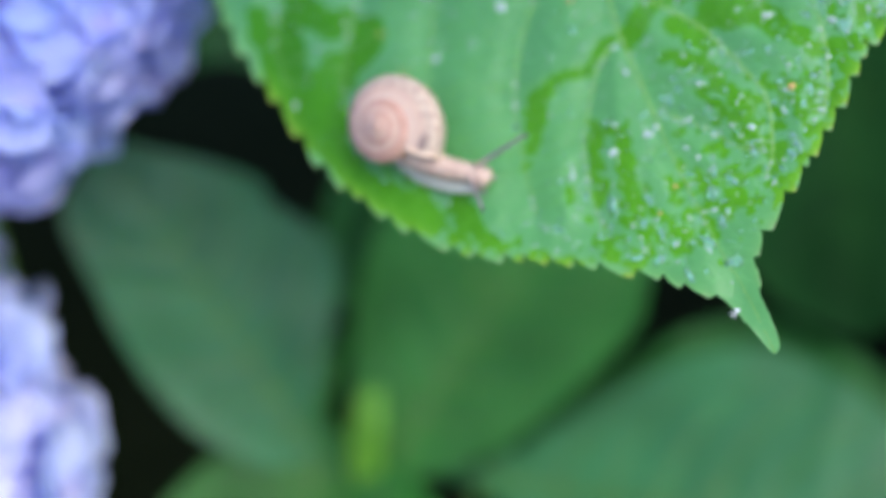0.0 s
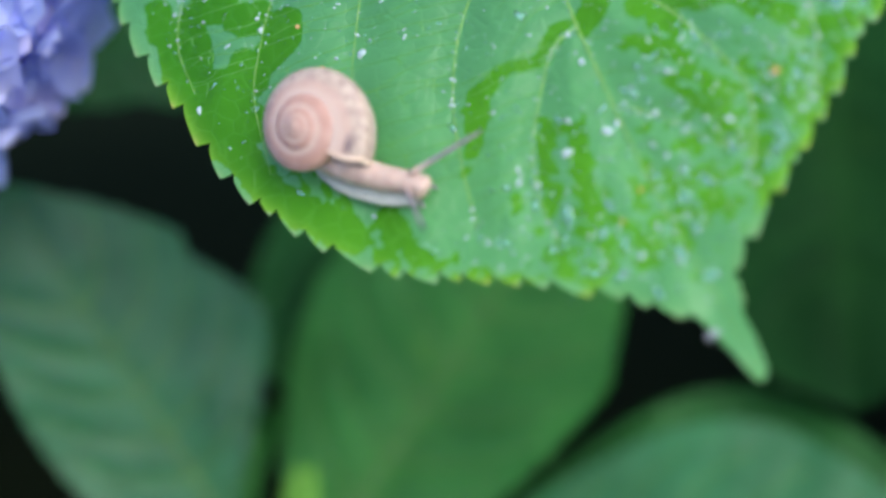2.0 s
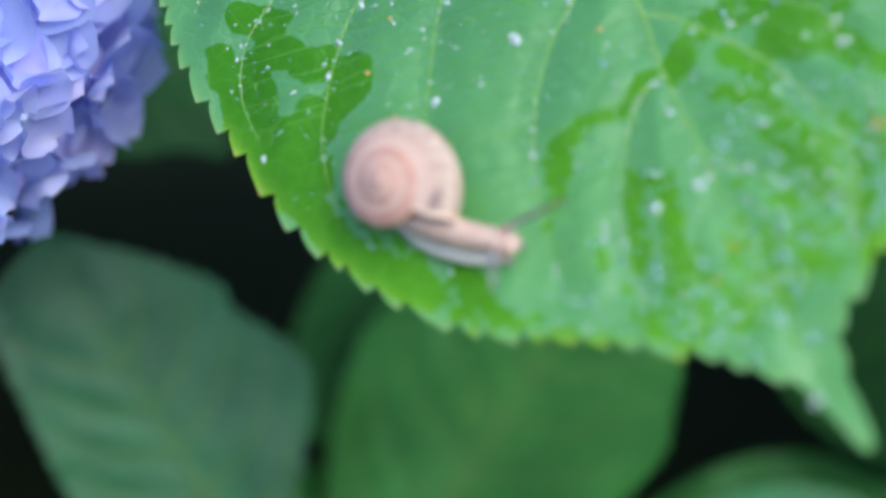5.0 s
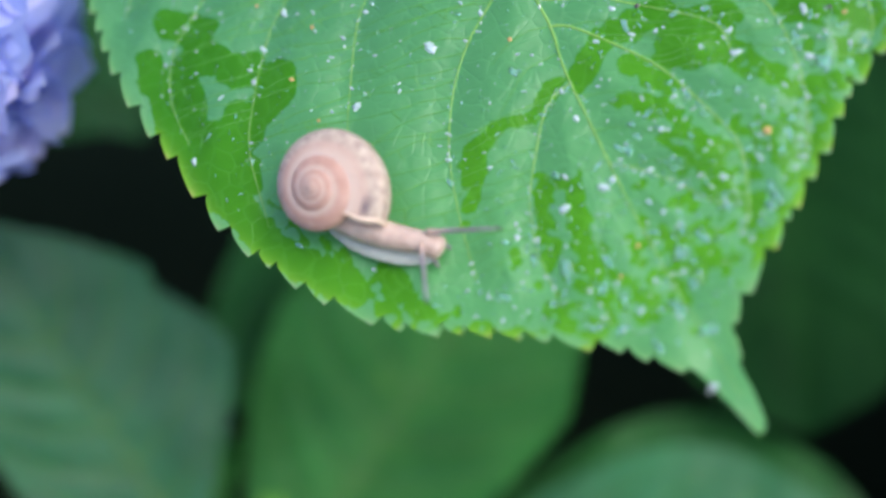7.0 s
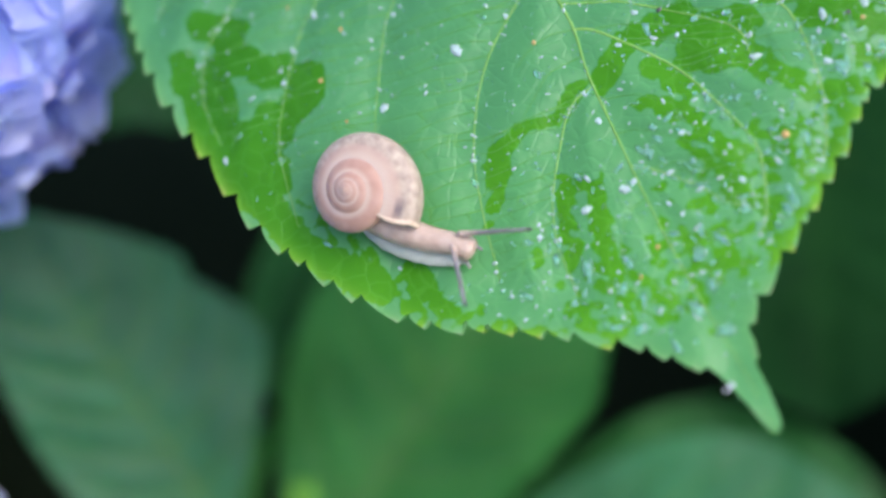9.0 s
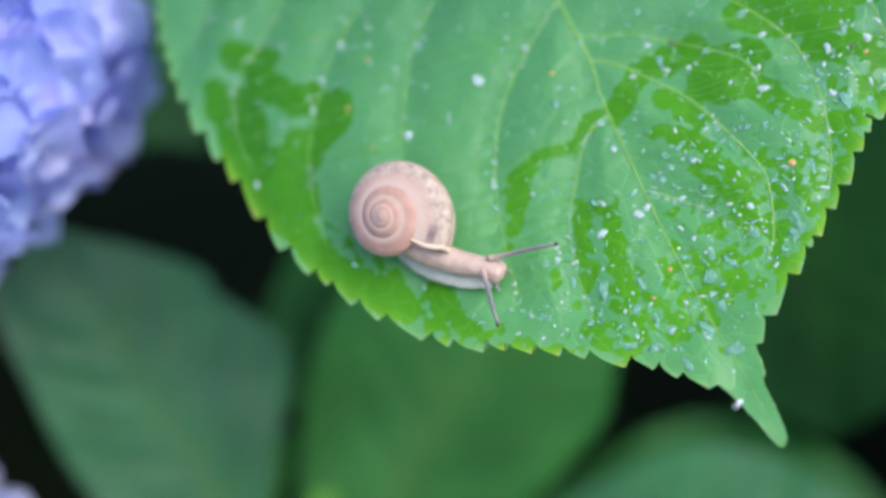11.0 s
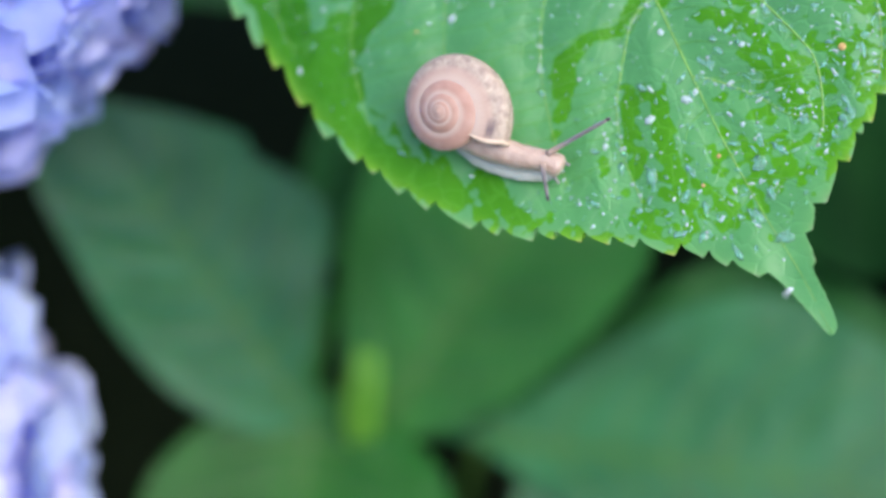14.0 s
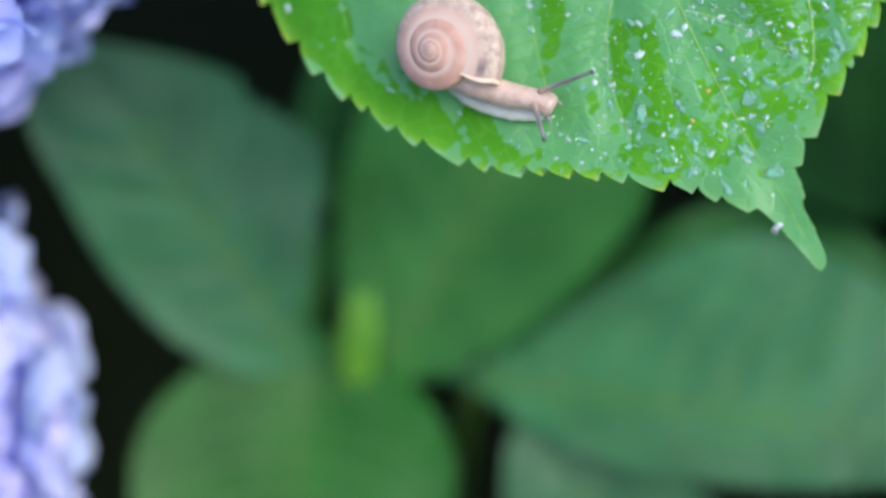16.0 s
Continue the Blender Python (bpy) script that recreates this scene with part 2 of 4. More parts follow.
SKIRT = flesh_material("pale_snail_foot", (0.36, 0.38, 0.33), (0.52, 0.52, 0.46))
FEELER = flesh_material("grey_snail_tentacle", (0.17, 0.15, 0.165), (0.26, 0.23, 0.25), 900, (0.50, 0.36, 0.30))
EYE = plain_material("dark_eye", (0.05, 0.045, 0.05), (0.09, 0.08, 0.09), 900, 0.3)
# Aqua and whitish tints are painted in for the sky's reflection in water.
WATER = water_material("water", 0.80, (0.55, 0.95, 0.80))
WATER_GLINT = water_material("sky_glint_water", 0.58, (0.80, 0.95, 0.98))
SPECK = plain_material("orange_speck", (0.42, 0.26, 0.09), (0.56, 0.36, 0.14), 900, 0.5)
FLUFF = plain_material("white_fluff", (0.6, 0.66, 0.72), (0.8, 0.84, 0.88), 900, 0.6)
# Near-black soil: the deep shade under the bush is put into its colour.
SOIL = plain_material("shade_black_soil", (0.007, 0.013, 0.006), (0.017, 0.025, 0.013), 40, 0.95, 0.03, 0.8)


# ---- building helpers ----
def part(name, mesh, mat, parent=None, label="", m=None):
    """Links a mesh or bmesh as one object, under a thing or a part if one is given."""
    if isinstance(mesh, bmesh.types.BMesh):
        data = bpy.data.meshes.new(name)
        mesh.to_mesh(data)
        mesh.free()
        mesh = data
    if mat and not mesh.materials:
        mesh.materials.append(mat)
    ob = new(name, mesh)
    if parent:
        ob.parent = parent
    if m is not None:
        ob.matrix_basis = m
    if label:
        ob["label"] = label
    return ob


def sheet_mesh(name, grid, closed=False, smooth=True, extra=None):
    """A mesh from an array of points, rows by columns by 3."""
    grid = np.asarray(grid, float)
    rows, cols = grid.shape[:2]
    index = np.arange(rows * cols).reshape(rows, cols)
    if closed:
        index = np.concatenate([index, index[:, :1]], 1)
    quads = np.stack([index[:-1, :-1], index[:-1, 1:], index[1:, 1:], index[1:, :-1]], -1).reshape(-1, 4)
    data = bpy.data.meshes.new(name)
    data.from_pydata(grid.reshape(-1, 3).tolist(), [], quads.tolist())
    if smooth:
        data.polygons.foreach_set("use_smooth", [True] * len(data.polygons))
    for key, values in (extra or {}).items():
        data.attributes.new(key, "FLOAT", "POINT").data.foreach_set("value", np.ravel(values).astype(np.float32))
    data.update()
    return data


def tube_mesh(name, path, radii, sides=10, flat=1.0, normal=(0, 0, 1)):
    """A tapered tube along a path, closed at its ends; flat: its height over its width."""
    path, radii = np.asarray(path, float), np.asarray(radii, float)
    ahead = np.gradient(path, axis=0)
    ahead /= np.linalg.norm(ahead, axis=1)[:, None] + 1e-12
    side = np.cross(ahead, normal)
    side /= np.linalg.norm(side, axis=1)[:, None] + 1e-12
    over = np.cross(side, ahead)
    a = np.linspace(0, 2 * np.pi, sides, endpoint=False)
    ring = side[:, None] * np.cos(a)[None, :, None] + over[:, None] * (flat * np.sin(a))[None, :, None]
    grid = path[:, None] + ring * radii[:, None, None]
    grid = np.concatenate([np.repeat(path[:1, None], sides, 1), grid, np.repeat(path[-1:, None], sides, 1)])
    return sheet_mesh(name, grid, closed=True)


def smooth_curve(points, count):
    """A smooth curve through a few points."""
    p = np.asarray(points, float)
    p = np.concatenate([2 * p[:1] - p[1:2], p, 2 * p[-1:] - p[-2:-1]])
    out = []
    spans = len(p) - 3
    for t in np.linspace(0, spans - 1e-9, count):
        i = int(t)
        f = t - i
        a, b, c, d = p[i : i + 4]
        out.append(0.5 * (2 * b + (c - a) * f + (2 * a - 5 * b + 4 * c - d) * f * f + (3 * b - a - 3 * c + d) * f**3))
    return np.array(out)


def distance_to(points, curves):
    """The least distance of each point (n, 2) to any of the curves."""
    best = np.full(len(points), 1e9)
    for c in curves:
        a, b = c[:-1], c[1:]
        d = b - a
        t = ((points[:, None] - a) * d).sum(-1) / (d * d).sum(-1)
        near = a + np.clip(t, 0, 1)[..., None] * d
        best = np.minimum(best, np.sqrt(((points[:, None] - near) ** 2).sum(-1)).min(1))
    return best


def soft_noise(points, size, seed):
    return np.array([noise.noise(Vector((x / size, y / size, seed))) for x, y in points])


# ---- hydrangea leaves: x across, y from the tip to the stalk, z out of the upper side, in mm ----
def toothed_edge(profile, side, length, tooth, depth, rng, count, tips=()):
    """The outline of one half from tip to base: a smooth line with forward-pointing teeth, the first of them at given heights. Returns points and tooth shares."""
    ys, ws = np.array(profile, float).T
    fine = smooth_curve(np.stack([ys, ws], 1), 1500)
    run = np.r_[0, np.cumsum(np.hypot(*np.diff(fine, axis=0).T))]
    at = np.linspace(0, run[-1], count)
    y, w = np.interp(at, run, fine[:, 0]), np.interp(at, run, fine[:, 1])
    dy, dw = np.gradient(y), np.gradient(w)
    n = np.hypot(dy, dw) + 1e-12
    knots = [14.0]
    if len(tips):
        peaks = np.interp(tips, fine[:, 0], run)
        knots = [peaks[-1] + 0.8 * tooth]
        for peak in peaks[::-1]:
            knots.insert(0, 1.25 * peak - 0.25 * knots[0])
    while knots[-1] < run[-1] - 8:
        knots.append(knots[-1] + tooth * rng.uniform(0.72, 1.25))
    knots = np.array(knots)
    i = np.clip(np.searchsorted(knots, at) - 1, 0, len(knots) - 2)
    f = np.clip((at - knots[i]) / (knots[i + 1] - knots[i]), 0, 1)
    shape = np.where(f < 0.2, f / 0.2, ((1 - f) / 0.8) ** 0.45)
    shape = np.where((at < knots[0]) | (at > knots[-1]), 0, shape)
    size = depth * np.interp(at, [0, 14, 26, run[-1] * 0.85, run[-1]], [0, 0.5, 1, 1, 0])
    size *= np.clip((knots[i + 1] - knots[i]) / tooth, 0.45, 1.25) ** 0.8
    out, on = size * (shape - 0.5), -0.22 * size * shape
    move = np.stack([side * (out * dy / n + on * dw / n), -out * dw / n + on * dy / n], 1)
    return np.stack([side * np.maximum(w, 0.2), y], 1), move, shape * (size > 0)


def leaf_heights(points, length, veins, quilt, fold, wave, seed):
    """The relief of a leaf: a folded, waved blade, puffed between its veins."""
    x, y = points.T
    d = distance_to(points, veins)
    h = quilt * (1 - np.exp(-((d / 4.0) ** 2)))
    h += fold * np.abs(x)
    h += wave * soft_noise(points, 38.0, seed) + 0.42 * soft_noise(points, 9.0, seed + 7) + 0.14 * soft_noise(points, 3.6, seed + 11)
    return h


def leaf(name, length, left, right, veins, mats, label, where, quilt=0.9, fold=0.05, wave=2.0, teeth=(4.2, 1.7),
         res=(420, 26), seed=1, wet=None, vein_size=0.42, thick=0.35, relief=None, stalk_mat=None, tips=((), ()),
         midline=None, vein_sizes=None):
    """A leaf as one thing: its blade, midrib, side veins and stalk. profiles: half-widths by distance from the tip."""
    rng = random.Random(seed)
    blade_mat, vein_mat = mats
    thing = tagged(new(name), label, "leaf")
    thing.matrix_basis = where
    bow = smooth_curve(midline, 200) if midline else None
    mid = lambda y: np.interp(y, bow[:, 0], bow[:, 1]) if midline else np.zeros_like(y)  # noqa: E731
    rows, cols = res
    curves = [np.stack([mid(np.linspace(0, length, 60)), np.linspace(0, length, 60)], 1)]
    curves += [smooth_curve(v, 26) for v in veins]
    grid, rims, points = [], [], []
    k = np.linspace(1, 0, cols) ** 1.0
    k = 1 - (1 - k) ** 2.2
    for profile, side, peaks in ((left, -1, tips[0]), (right, 1, tips[1])):
        edge, move, tip_share = toothed_edge(profile, side, length, *teeth, rng, rows, peaks)
        ym = np.clip(edge[:, 1], 0, length)
        ym = ym + 26 * np.clip(ym / 35, 0, 1) * np.clip((length - ym) / (0.5 * length), 0, 1)
        core = np.stack([mid(ym), ym], 1)
        width = np.linalg.norm(edge - core, axis=1)
        back = (1 - k)[None, :] * width[:, None]
        pull = np.clip(1 - back / 3.5, 0, 1) ** 1.5
        flat = core[:, None] + (edge - core)[:, None] * k[None, :, None] + move[:, None] * pull[..., None]
        if side > 0:
            flat = flat[:, ::-1][:, 1:]
        grid.append(flat)
        rim = np.exp(-back / 0.8) * (0.35 + 0.75 * tip_share[:, None])
        point = np.exp(-back / 0.3) * np.clip(tip_share[:, None] * 7 - 6, 0, 1)
        rims.append(rim if side < 0 else rim[:, ::-1][:, 1:])
        points.append(point if side < 0 else point[:, ::-1][:, 1:])
    flat = np.concatenate(grid, 1)
    plane = flat.reshape(-1, 2)
    height = lambda p: leaf_heights(p, length, curves, quilt, fold, wave, seed) + (relief(p) if relief else 0.0)  # noqa: E731
    z = height(plane)
    solid = np.concatenate([plane, z[:, None]], 1).reshape(*flat.shape[:2], 3) * MM
    extra = {"rim": np.concatenate(rims, 1), "point": np.concatenate(points, 1)}
    extra["along_midrib"] = np.exp(-((distance_to(plane, curves[:1]) / 5.5) ** 2)) * np.clip(plane[:, 1] / length * 1.6, 0, 1)
    if wet:
        extra["wet"] = wet(plane)
        # Painted shade: grows from the tip towards the base and both margins.
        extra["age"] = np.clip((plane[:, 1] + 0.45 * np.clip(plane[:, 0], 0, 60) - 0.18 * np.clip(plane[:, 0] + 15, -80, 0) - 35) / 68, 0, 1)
    blade = part("blade", sheet_mesh("blade", solid, extra=extra), blade_mat, thing)
    if thick:
        s = blade.modifiers.new("thickness", "SOLIDIFY")
        s.thickness, s.offset = thick * MM, -1
    for i, c in enumerate(curves):
        c = c[:-2] if i == 0 else c
        lift = height(c) + 0.06
        taper = np.interp(np.linspace(0, 1, len(c)), [0, 0.2, 1], [0.25, 0.6, 2.0]) if i == 0 else np.linspace(0.95, 0.5, len(c))
        path = np.concatenate([c, lift[:, None]], 1) * MM
        part("midrib" if i == 0 else "side_vein", tube_mesh("vein", path, taper * (vein_sizes[i - 1] if vein_sizes and i else 1.0) * vein_size * MM, 8, 0.55), vein_mat, thing)
    stalk = np.array([[0, length - 2, -0.5], [0, length + 12, -2], [1, length + 28, -8]])
    stalk[:, 0] += mid(stalk[:, 1])
    stalk[:, 2] += height(np.array([[0.0, length - 3.0]]))[0]
    part("stalk", tube_mesh("stalk", smooth_curve(stalk, 14) * MM, np.full(14, 1.9 * MM), 10), stalk_mat or STEM, thing)
    return thing, height


def laid(tip, base, normal, length):
    """The pose of a leaf with its tip and base at two places of the plan."""
    a, b = spot(*tip), spot(*base)
    y = (b - a).normalized()
    n = ACROSS * normal[0] + UP * normal[1] + AWAY * normal[2]
    x = y.cross(n).normalized()
    return Matrix.Translation(a) @ Matrix((x, y, x.cross(y))).transposed().to_4x4()


# The leaf that carries the snail: its pose and outline.
LEAF_LENGTH = 200.0
LEAF_POSE = Matrix.Translation((0.03416, -0.03995, 0.60331)) @ Matrix((
    (0.88810, 0.18344, 0.42146), (-0.37500, 0.81939, 0.43356), (-0.26580, -0.54310, 0.79649))).transposed().to_4x4()
LEFT = [(0, 0.3), (1.6, 1.0), (8, 3.0), (12.4, 4.8), (14.5, 6.4), (18.6, 10.4), (22.2, 13.7), (25.4, 18.7), (29, 23.6), (31.4, 27.4), (36, 35.2), (40, 42),
        (45.2, 47.3), (51.7, 52.8), (61.4, 58.8), (71.5, 63.6), (87.6, 67.2), (100, 70.0), (115, 71), (130, 69), (150, 61), (170, 47), (186, 27), (196, 9), (200, 0.8)]
RIGHT = [(0, 0.3), (1.2, 1.4), (4.7, 1.9), (9.9, 2.2), (13.5, 2.6), (17.4, 4.3), (21.8, 9.4), (26.2, 15.9), (30.3, 21.6), (36.7, 29.7), (42.5, 36.4), (44.9, 40.2),
         (47.7, 45), (53, 49.5), (62, 53.5), (78, 57), (95, 60), (115, 61), (135, 58), (155, 50), (175, 34), (190, 14), (200, 0.8)]
LEFT_TEETH = (14.2, 18.3, 21.6, 24.5, 28.4, 30.8, 33.3, 35.6, 37.6, 40.9, 44.5, 51, 55.9, 60.9, 64.8, 71.3, 79.3, 88.1, 93.7, 100.5, 107.7)
RIGHT_TEETH = (12.3, 17.4, 21, 25.4, 28.2, 29.7, 32.9, 36, 39.9, 42.3, 44.2, 47.1)
MIDLINE = [(0, 0), (12, -0.2), (23, -1.2), (40, -1.8), (58, -1.5), (69, -1.2), (77, 0), (86, -0.2), (110, 0), (150, 0), (200, 0)]
LEFT_VEINS = [
    [(-1.6, 66), (-4.9, 65.1), (-7.8, 62.8), (-12, 57), (-15.8, 50.5), (-18, 43), (-18.5, 34)],
    [(-0.2, 91), (-4.8, 87.5), (-12.6, 81.8), (-18.9, 74.8), (-24.1, 65.1), (-27, 54.4), (-29, 42)],
    [(0, 116), (-14, 108), (-25.8, 98), (-30.8, 91.1), (-37.7, 77.2), (-41, 66), (-42.5, 53)],
    [(0, 132), (-22, 117), (-39.1, 104.6), (-44.6, 99.1), (-49.9, 91.2), (-54.5, 81.9), (-56.5, 67)],
    [(0, 147), (-30, 131), (-52.4, 112.4), (-57.2, 108.8), (-60.9, 104.8), (-64, 97), (-63.8, 88)],
    [(0, 163), (-32, 150), (-55, 131), (-66, 117)],
]
RIGHT_VEINS = [
    [(-1.6, 50), (1.3, 47.7), (4.3, 44.4), (7, 40.8), (9.6, 36.6), (13.3, 33.7)],
    [(-0.2, 77.1), (3.2, 74.8), (9.9, 65.9), (13.2, 60), (16.7, 48.5), (17.6, 42), (14.5, 33), (11.5, 29.3)],
    [(-0.3, 82.5), (5, 79.9), (10.7, 76.6), (20.1, 68.1), (24, 63), (23.6, 57)],
    [(0, 104), (14, 92), (27, 75), (32.4, 63), (32.3, 54), (31, 47), (28.1, 39.4), (25, 35)],
    [(0, 124), (22, 110), (39, 90), (46, 72), (47, 61), (45.4, 51.6), (40.8, 47.6)],
    [(0, 142), (28, 126), (47, 106), (55, 90)],
    [(0, 160), (28, 148), (48, 130), (56, 116)],
]
SIDE_VEINS = LEFT_VEINS + RIGHT_VEINS
VEIN_SIZES = [0.8, 0.8, 0.62, 0.62, 0.6, 0.6, 0.8, 1.15, 0.85, 0.95, 0.8, 0.8, 0.8]
# Thin veins that leave the midrib between the side veins.
THIN_VEINS = [
    [(-1.6, 63.3), (3.6, 61.2), (6.5, 58.7), (9.3, 56)], [(-1.7, 56.5), (1.8, 55.2), (5.5, 52.2), (9, 48)], [(-1.8, 37), (0.8, 36.1), (4.5, 33.6), (8.6, 31.9)],
    [(-1.5, 30), (2.6, 27.5), (7, 25.8)], [(-0.1, 77), (-3.9, 77.7), (-8, 76.8), (-11.5, 75)], [(-1.3, 71.9), (-6.7, 71.4), (-10.4, 68.9), (-14.4, 66)],
    [(-1.8, 44), (-6, 42), (-9, 37.5), (-10, 32)], [(-1.4, 27), (-5, 25), (-7.5, 21.5)],
]
# Films of rain water on the blade: strokes from one place to another, with half-widths.
LEFT_FILMS = [
    ((-59, 111), (-54, 107), 3), ((-56, 108), (-56, 102), 3.2), ((-56, 103), (-62, 101), 3), ((-65, 106), (-65, 95), 2.8), ((-65, 95), (-68, 85), 2.9), ((-60, 100), (-61, 93), 2.7),
    ((-58, 102), (-48, 96), 2.3), ((-53, 97), (-44, 92), 2.5), ((-46, 91), (-46, 90), 4.2), ((-47, 89), (-54, 85), 3.3), ((-54, 89), (-60, 85), 2.6), ((-60, 86), (-58, 78), 4.6),
    ((-65, 87), (-62, 77), 4), ((-61, 77), (-58, 64), 3.2), ((-58, 64), (-48, 50), 3.1), ((-41, 51), (-41, 46), 2.2), ((-40, 43), (-38, 40), 1.5),
]
LEFT_POOLS = [((-55.1, 108.3), (-56.2, 100.8), 2.6), ((-54.2, 101.6), (-47.4, 93.4), 2.4), ((-59.8, 101.7), (-63.0, 92.5), 2.6), ((-64.2, 89.7), (-53.0, 84.6), 2.4)]
UPPER_FILMS = [
    ((6, 70), (0, 66), 2.4), ((-4, 67), (-9, 64), 1.4), ((-9, 64), (-14, 64), 1.3), ((-4, 66), (-7, 63), 0.8), ((-16, 64), (-22, 61), 2), ((-20, 63), (-24, 56), 2.4),
    ((-24, 57), (-27, 52), 1.4), ((10, 71), (15, 70), 2.8), ((16, 71), (26, 64), 2.4), ((17, 64), (22, 63), 3.9), ((14, 62), (19, 60), 2.5), ((9, 64), (12, 57), 2),
    ((5, 58), (10, 54), 2.3), ((10, 54), (13, 45), 2.5), ((8, 50), (10, 44), 1.7), ((-13, 52), (-17, 40), 2.1), ((-9, 50), (-12, 35), 2.5),
]
RIGHT_FILMS = [((28, 72), (40, 64), 4.5), ((36, 60), (45, 54), 3.2), ((21, 61), (28, 50), 2.6), ((30, 47), (36, 45), 2.2), ((38, 72), (48, 66), 4)]
LOWER_FILMS = [
    ((12, 46), (13, 37), 2.8), ((-13, 35), (-13, 34), 2.6), ((-20, 32), (-16, 30), 1.5), ((15, 34), (12, 24), 1.6), ((-2, 26), (-2, 24), 0.9), ((-2, 19), (-2, 18), 0.8),
    ((32, 41), (28, 36), 1.3), ((-22, 44), (-22, 42), 1.2), ((-4, 32), (-4, 27), 1.1),
]


def film_of_water(p):
    """How wet the blade is: strokes with soft borders, more mottled towards the tip and along the left margin."""
    bent = p + np.stack([soft_noise(p, 4.0, 21.0), soft_noise(p, 4.0, 23.0)], 1) * 1.3
    best = np.full(len(p), -0.2)
    for a, b, half in LEFT_FILMS + LEFT_POOLS + UPPER_FILMS + RIGHT_FILMS + LOWER_FILMS:
        a, d = np.array(a, float), np.array(b, float) - np.array(a, float)
        t = np.clip((bent - a) @ d / max(d @ d, 1e-6), 0, 1)
        far = np.linalg.norm(bent - a - t[:, None] * d, axis=1)
        best = np.maximum(best, 0.5 + 0.30 * (half - far))
    low = np.clip((58 - p[:, 1] + 0.35 * p[:, 0]) / 24, 0, 1) * np.clip((p[:, 1] - 12) / 14, 0, 1)
    margin = np.clip(1.25 - np.abs(p[:, 0] + np.interp(p[:, 1], [20, 43, 72, 110], [17, 42, 60, 66])) / 8, 0, 1) * (p[:, 1] < 80)
    mottle = 0.54 + 0.45 * soft_noise(p, 4.2, 3.0) + 0.6 * soft_noise(p, 1.9, 5.0)
    holes = 1.3 * np.clip(soft_noise(p, 2.0, 8.0) + 0.02, 0, 1) * np.clip((66 - p[:, 1]) / 14, 0.12, 1) * (p[:, 0] > -36)
    return np.clip(np.maximum(best - holes, np.maximum(low, margin) * mottle), 0, 1)


def rungs():
    """The finest veins join neighbouring side veins like the rungs of a ladder."""
    rng = random.Random(31)
    lines = []
    for order, slope, pitch in (((0, 1, 2, 3, 4, 5), 0.16, 2.8), ((6, 7, 8, 9, 10, 11, 12), 0.4, 3.6)):
        for a, b in zip(order[:-1], order[1:]):
            one, two = smooth_curve(SIDE_VEINS[a], 60), smooth_curve(SIDE_VEINS[b], 120)
            run = np.r_[0, np.cumsum(np.hypot(*np.diff(one, axis=0).T))]
            at = 3.0
            while at < run[-1]:
                p = np.array([np.interp(at, run, one[:, 0]), np.interp(at, run, one[:, 1])])
                at += pitch * rng.uniform(0.6, 1.5)
                off = np.abs(two[:, 1] - p[1] + (slope + rng.uniform(-0.12, 0.12)) * (two[:, 0] - p[0]))
                if off.min() > 0.8:
                    continue
                q = two[int(off.argmin())]
                side = np.array([-(q - p)[1], (q - p)[0]]) * rng.uniform(-0.06, 0.06)
                kink = [p + (q - p) * f + side * k + np.array([rng.uniform(-0.35, 0.35), rng.uniform(-0.35, 0.35)]) for f, k in ((0.25, 0.8), (0.5, 0.2), (0.75, -0.7))]
                lines.append(smooth_curve([p, *kink, q], 18))
                for _ in range(2):
                    mid = lines[-1][rng.randrange(3, 15)] if len(lines) else p
                    end = mid + np.array([rng.uniform(-1.2, 1.2), -rng.uniform(1.2, 2.6)])
                    if rng.random() < 0.6:
                        lines.insert(-1, smooth_curve([mid, (mid + end) / 2 + np.array([rng.uniform(-0.5, 0.5), 0]), end], 18))
    return lines + [smooth_curve(v, 18) for v in THIN_VEINS]


RUNGS = rungs()
FIELD_X, FIELD_Y = np.arange(-76, 70, 0.5), np.arange(0, 202, 0.5)


def puffs():
    """The blade swells between the rungs; a table over its plane, looked up later."""
    gx, gy = np.meshgrid(FIELD_X, FIELD_Y)
    d = np.full(gx.shape, 9.0)
    for c in RUNGS + [smooth_curve(v, 60) for v in SIDE_VEINS]:
        for p in smooth_curve(c, 90):
            i, j = int((p[1] - FIELD_Y[0]) * 2), int((p[0] - FIELD_X[0]) * 2)
            block = (slice(max(i - 8, 0), i + 9), slice(max(j - 8, 0), j + 9))
            d[block] = np.minimum(d[block], np.hypot(gx[block] - p[0], gy[block] - p[1]))
    return 0.12 * (1 - np.exp(-((d / 0.9) ** 2)))


FIELD = puffs()


def puff_at(p):
    x = np.clip((p[:, 0] - FIELD_X[0]) * 2, 0, len(FIELD_X) - 1.01)
    y = np.clip((p[:, 1] - FIELD_Y[0]) * 2, 0, len(FIELD_Y) - 1.01)
    j, i = x.astype(int), y.astype(int)
    u, v = x - j, y - i
    return (FIELD[i, j] * (1 - u) + FIELD[i, j + 1] * u) * (1 - v) + (FIELD[i + 1, j] * (1 - u) + FIELD[i + 1, j + 1] * u) * v


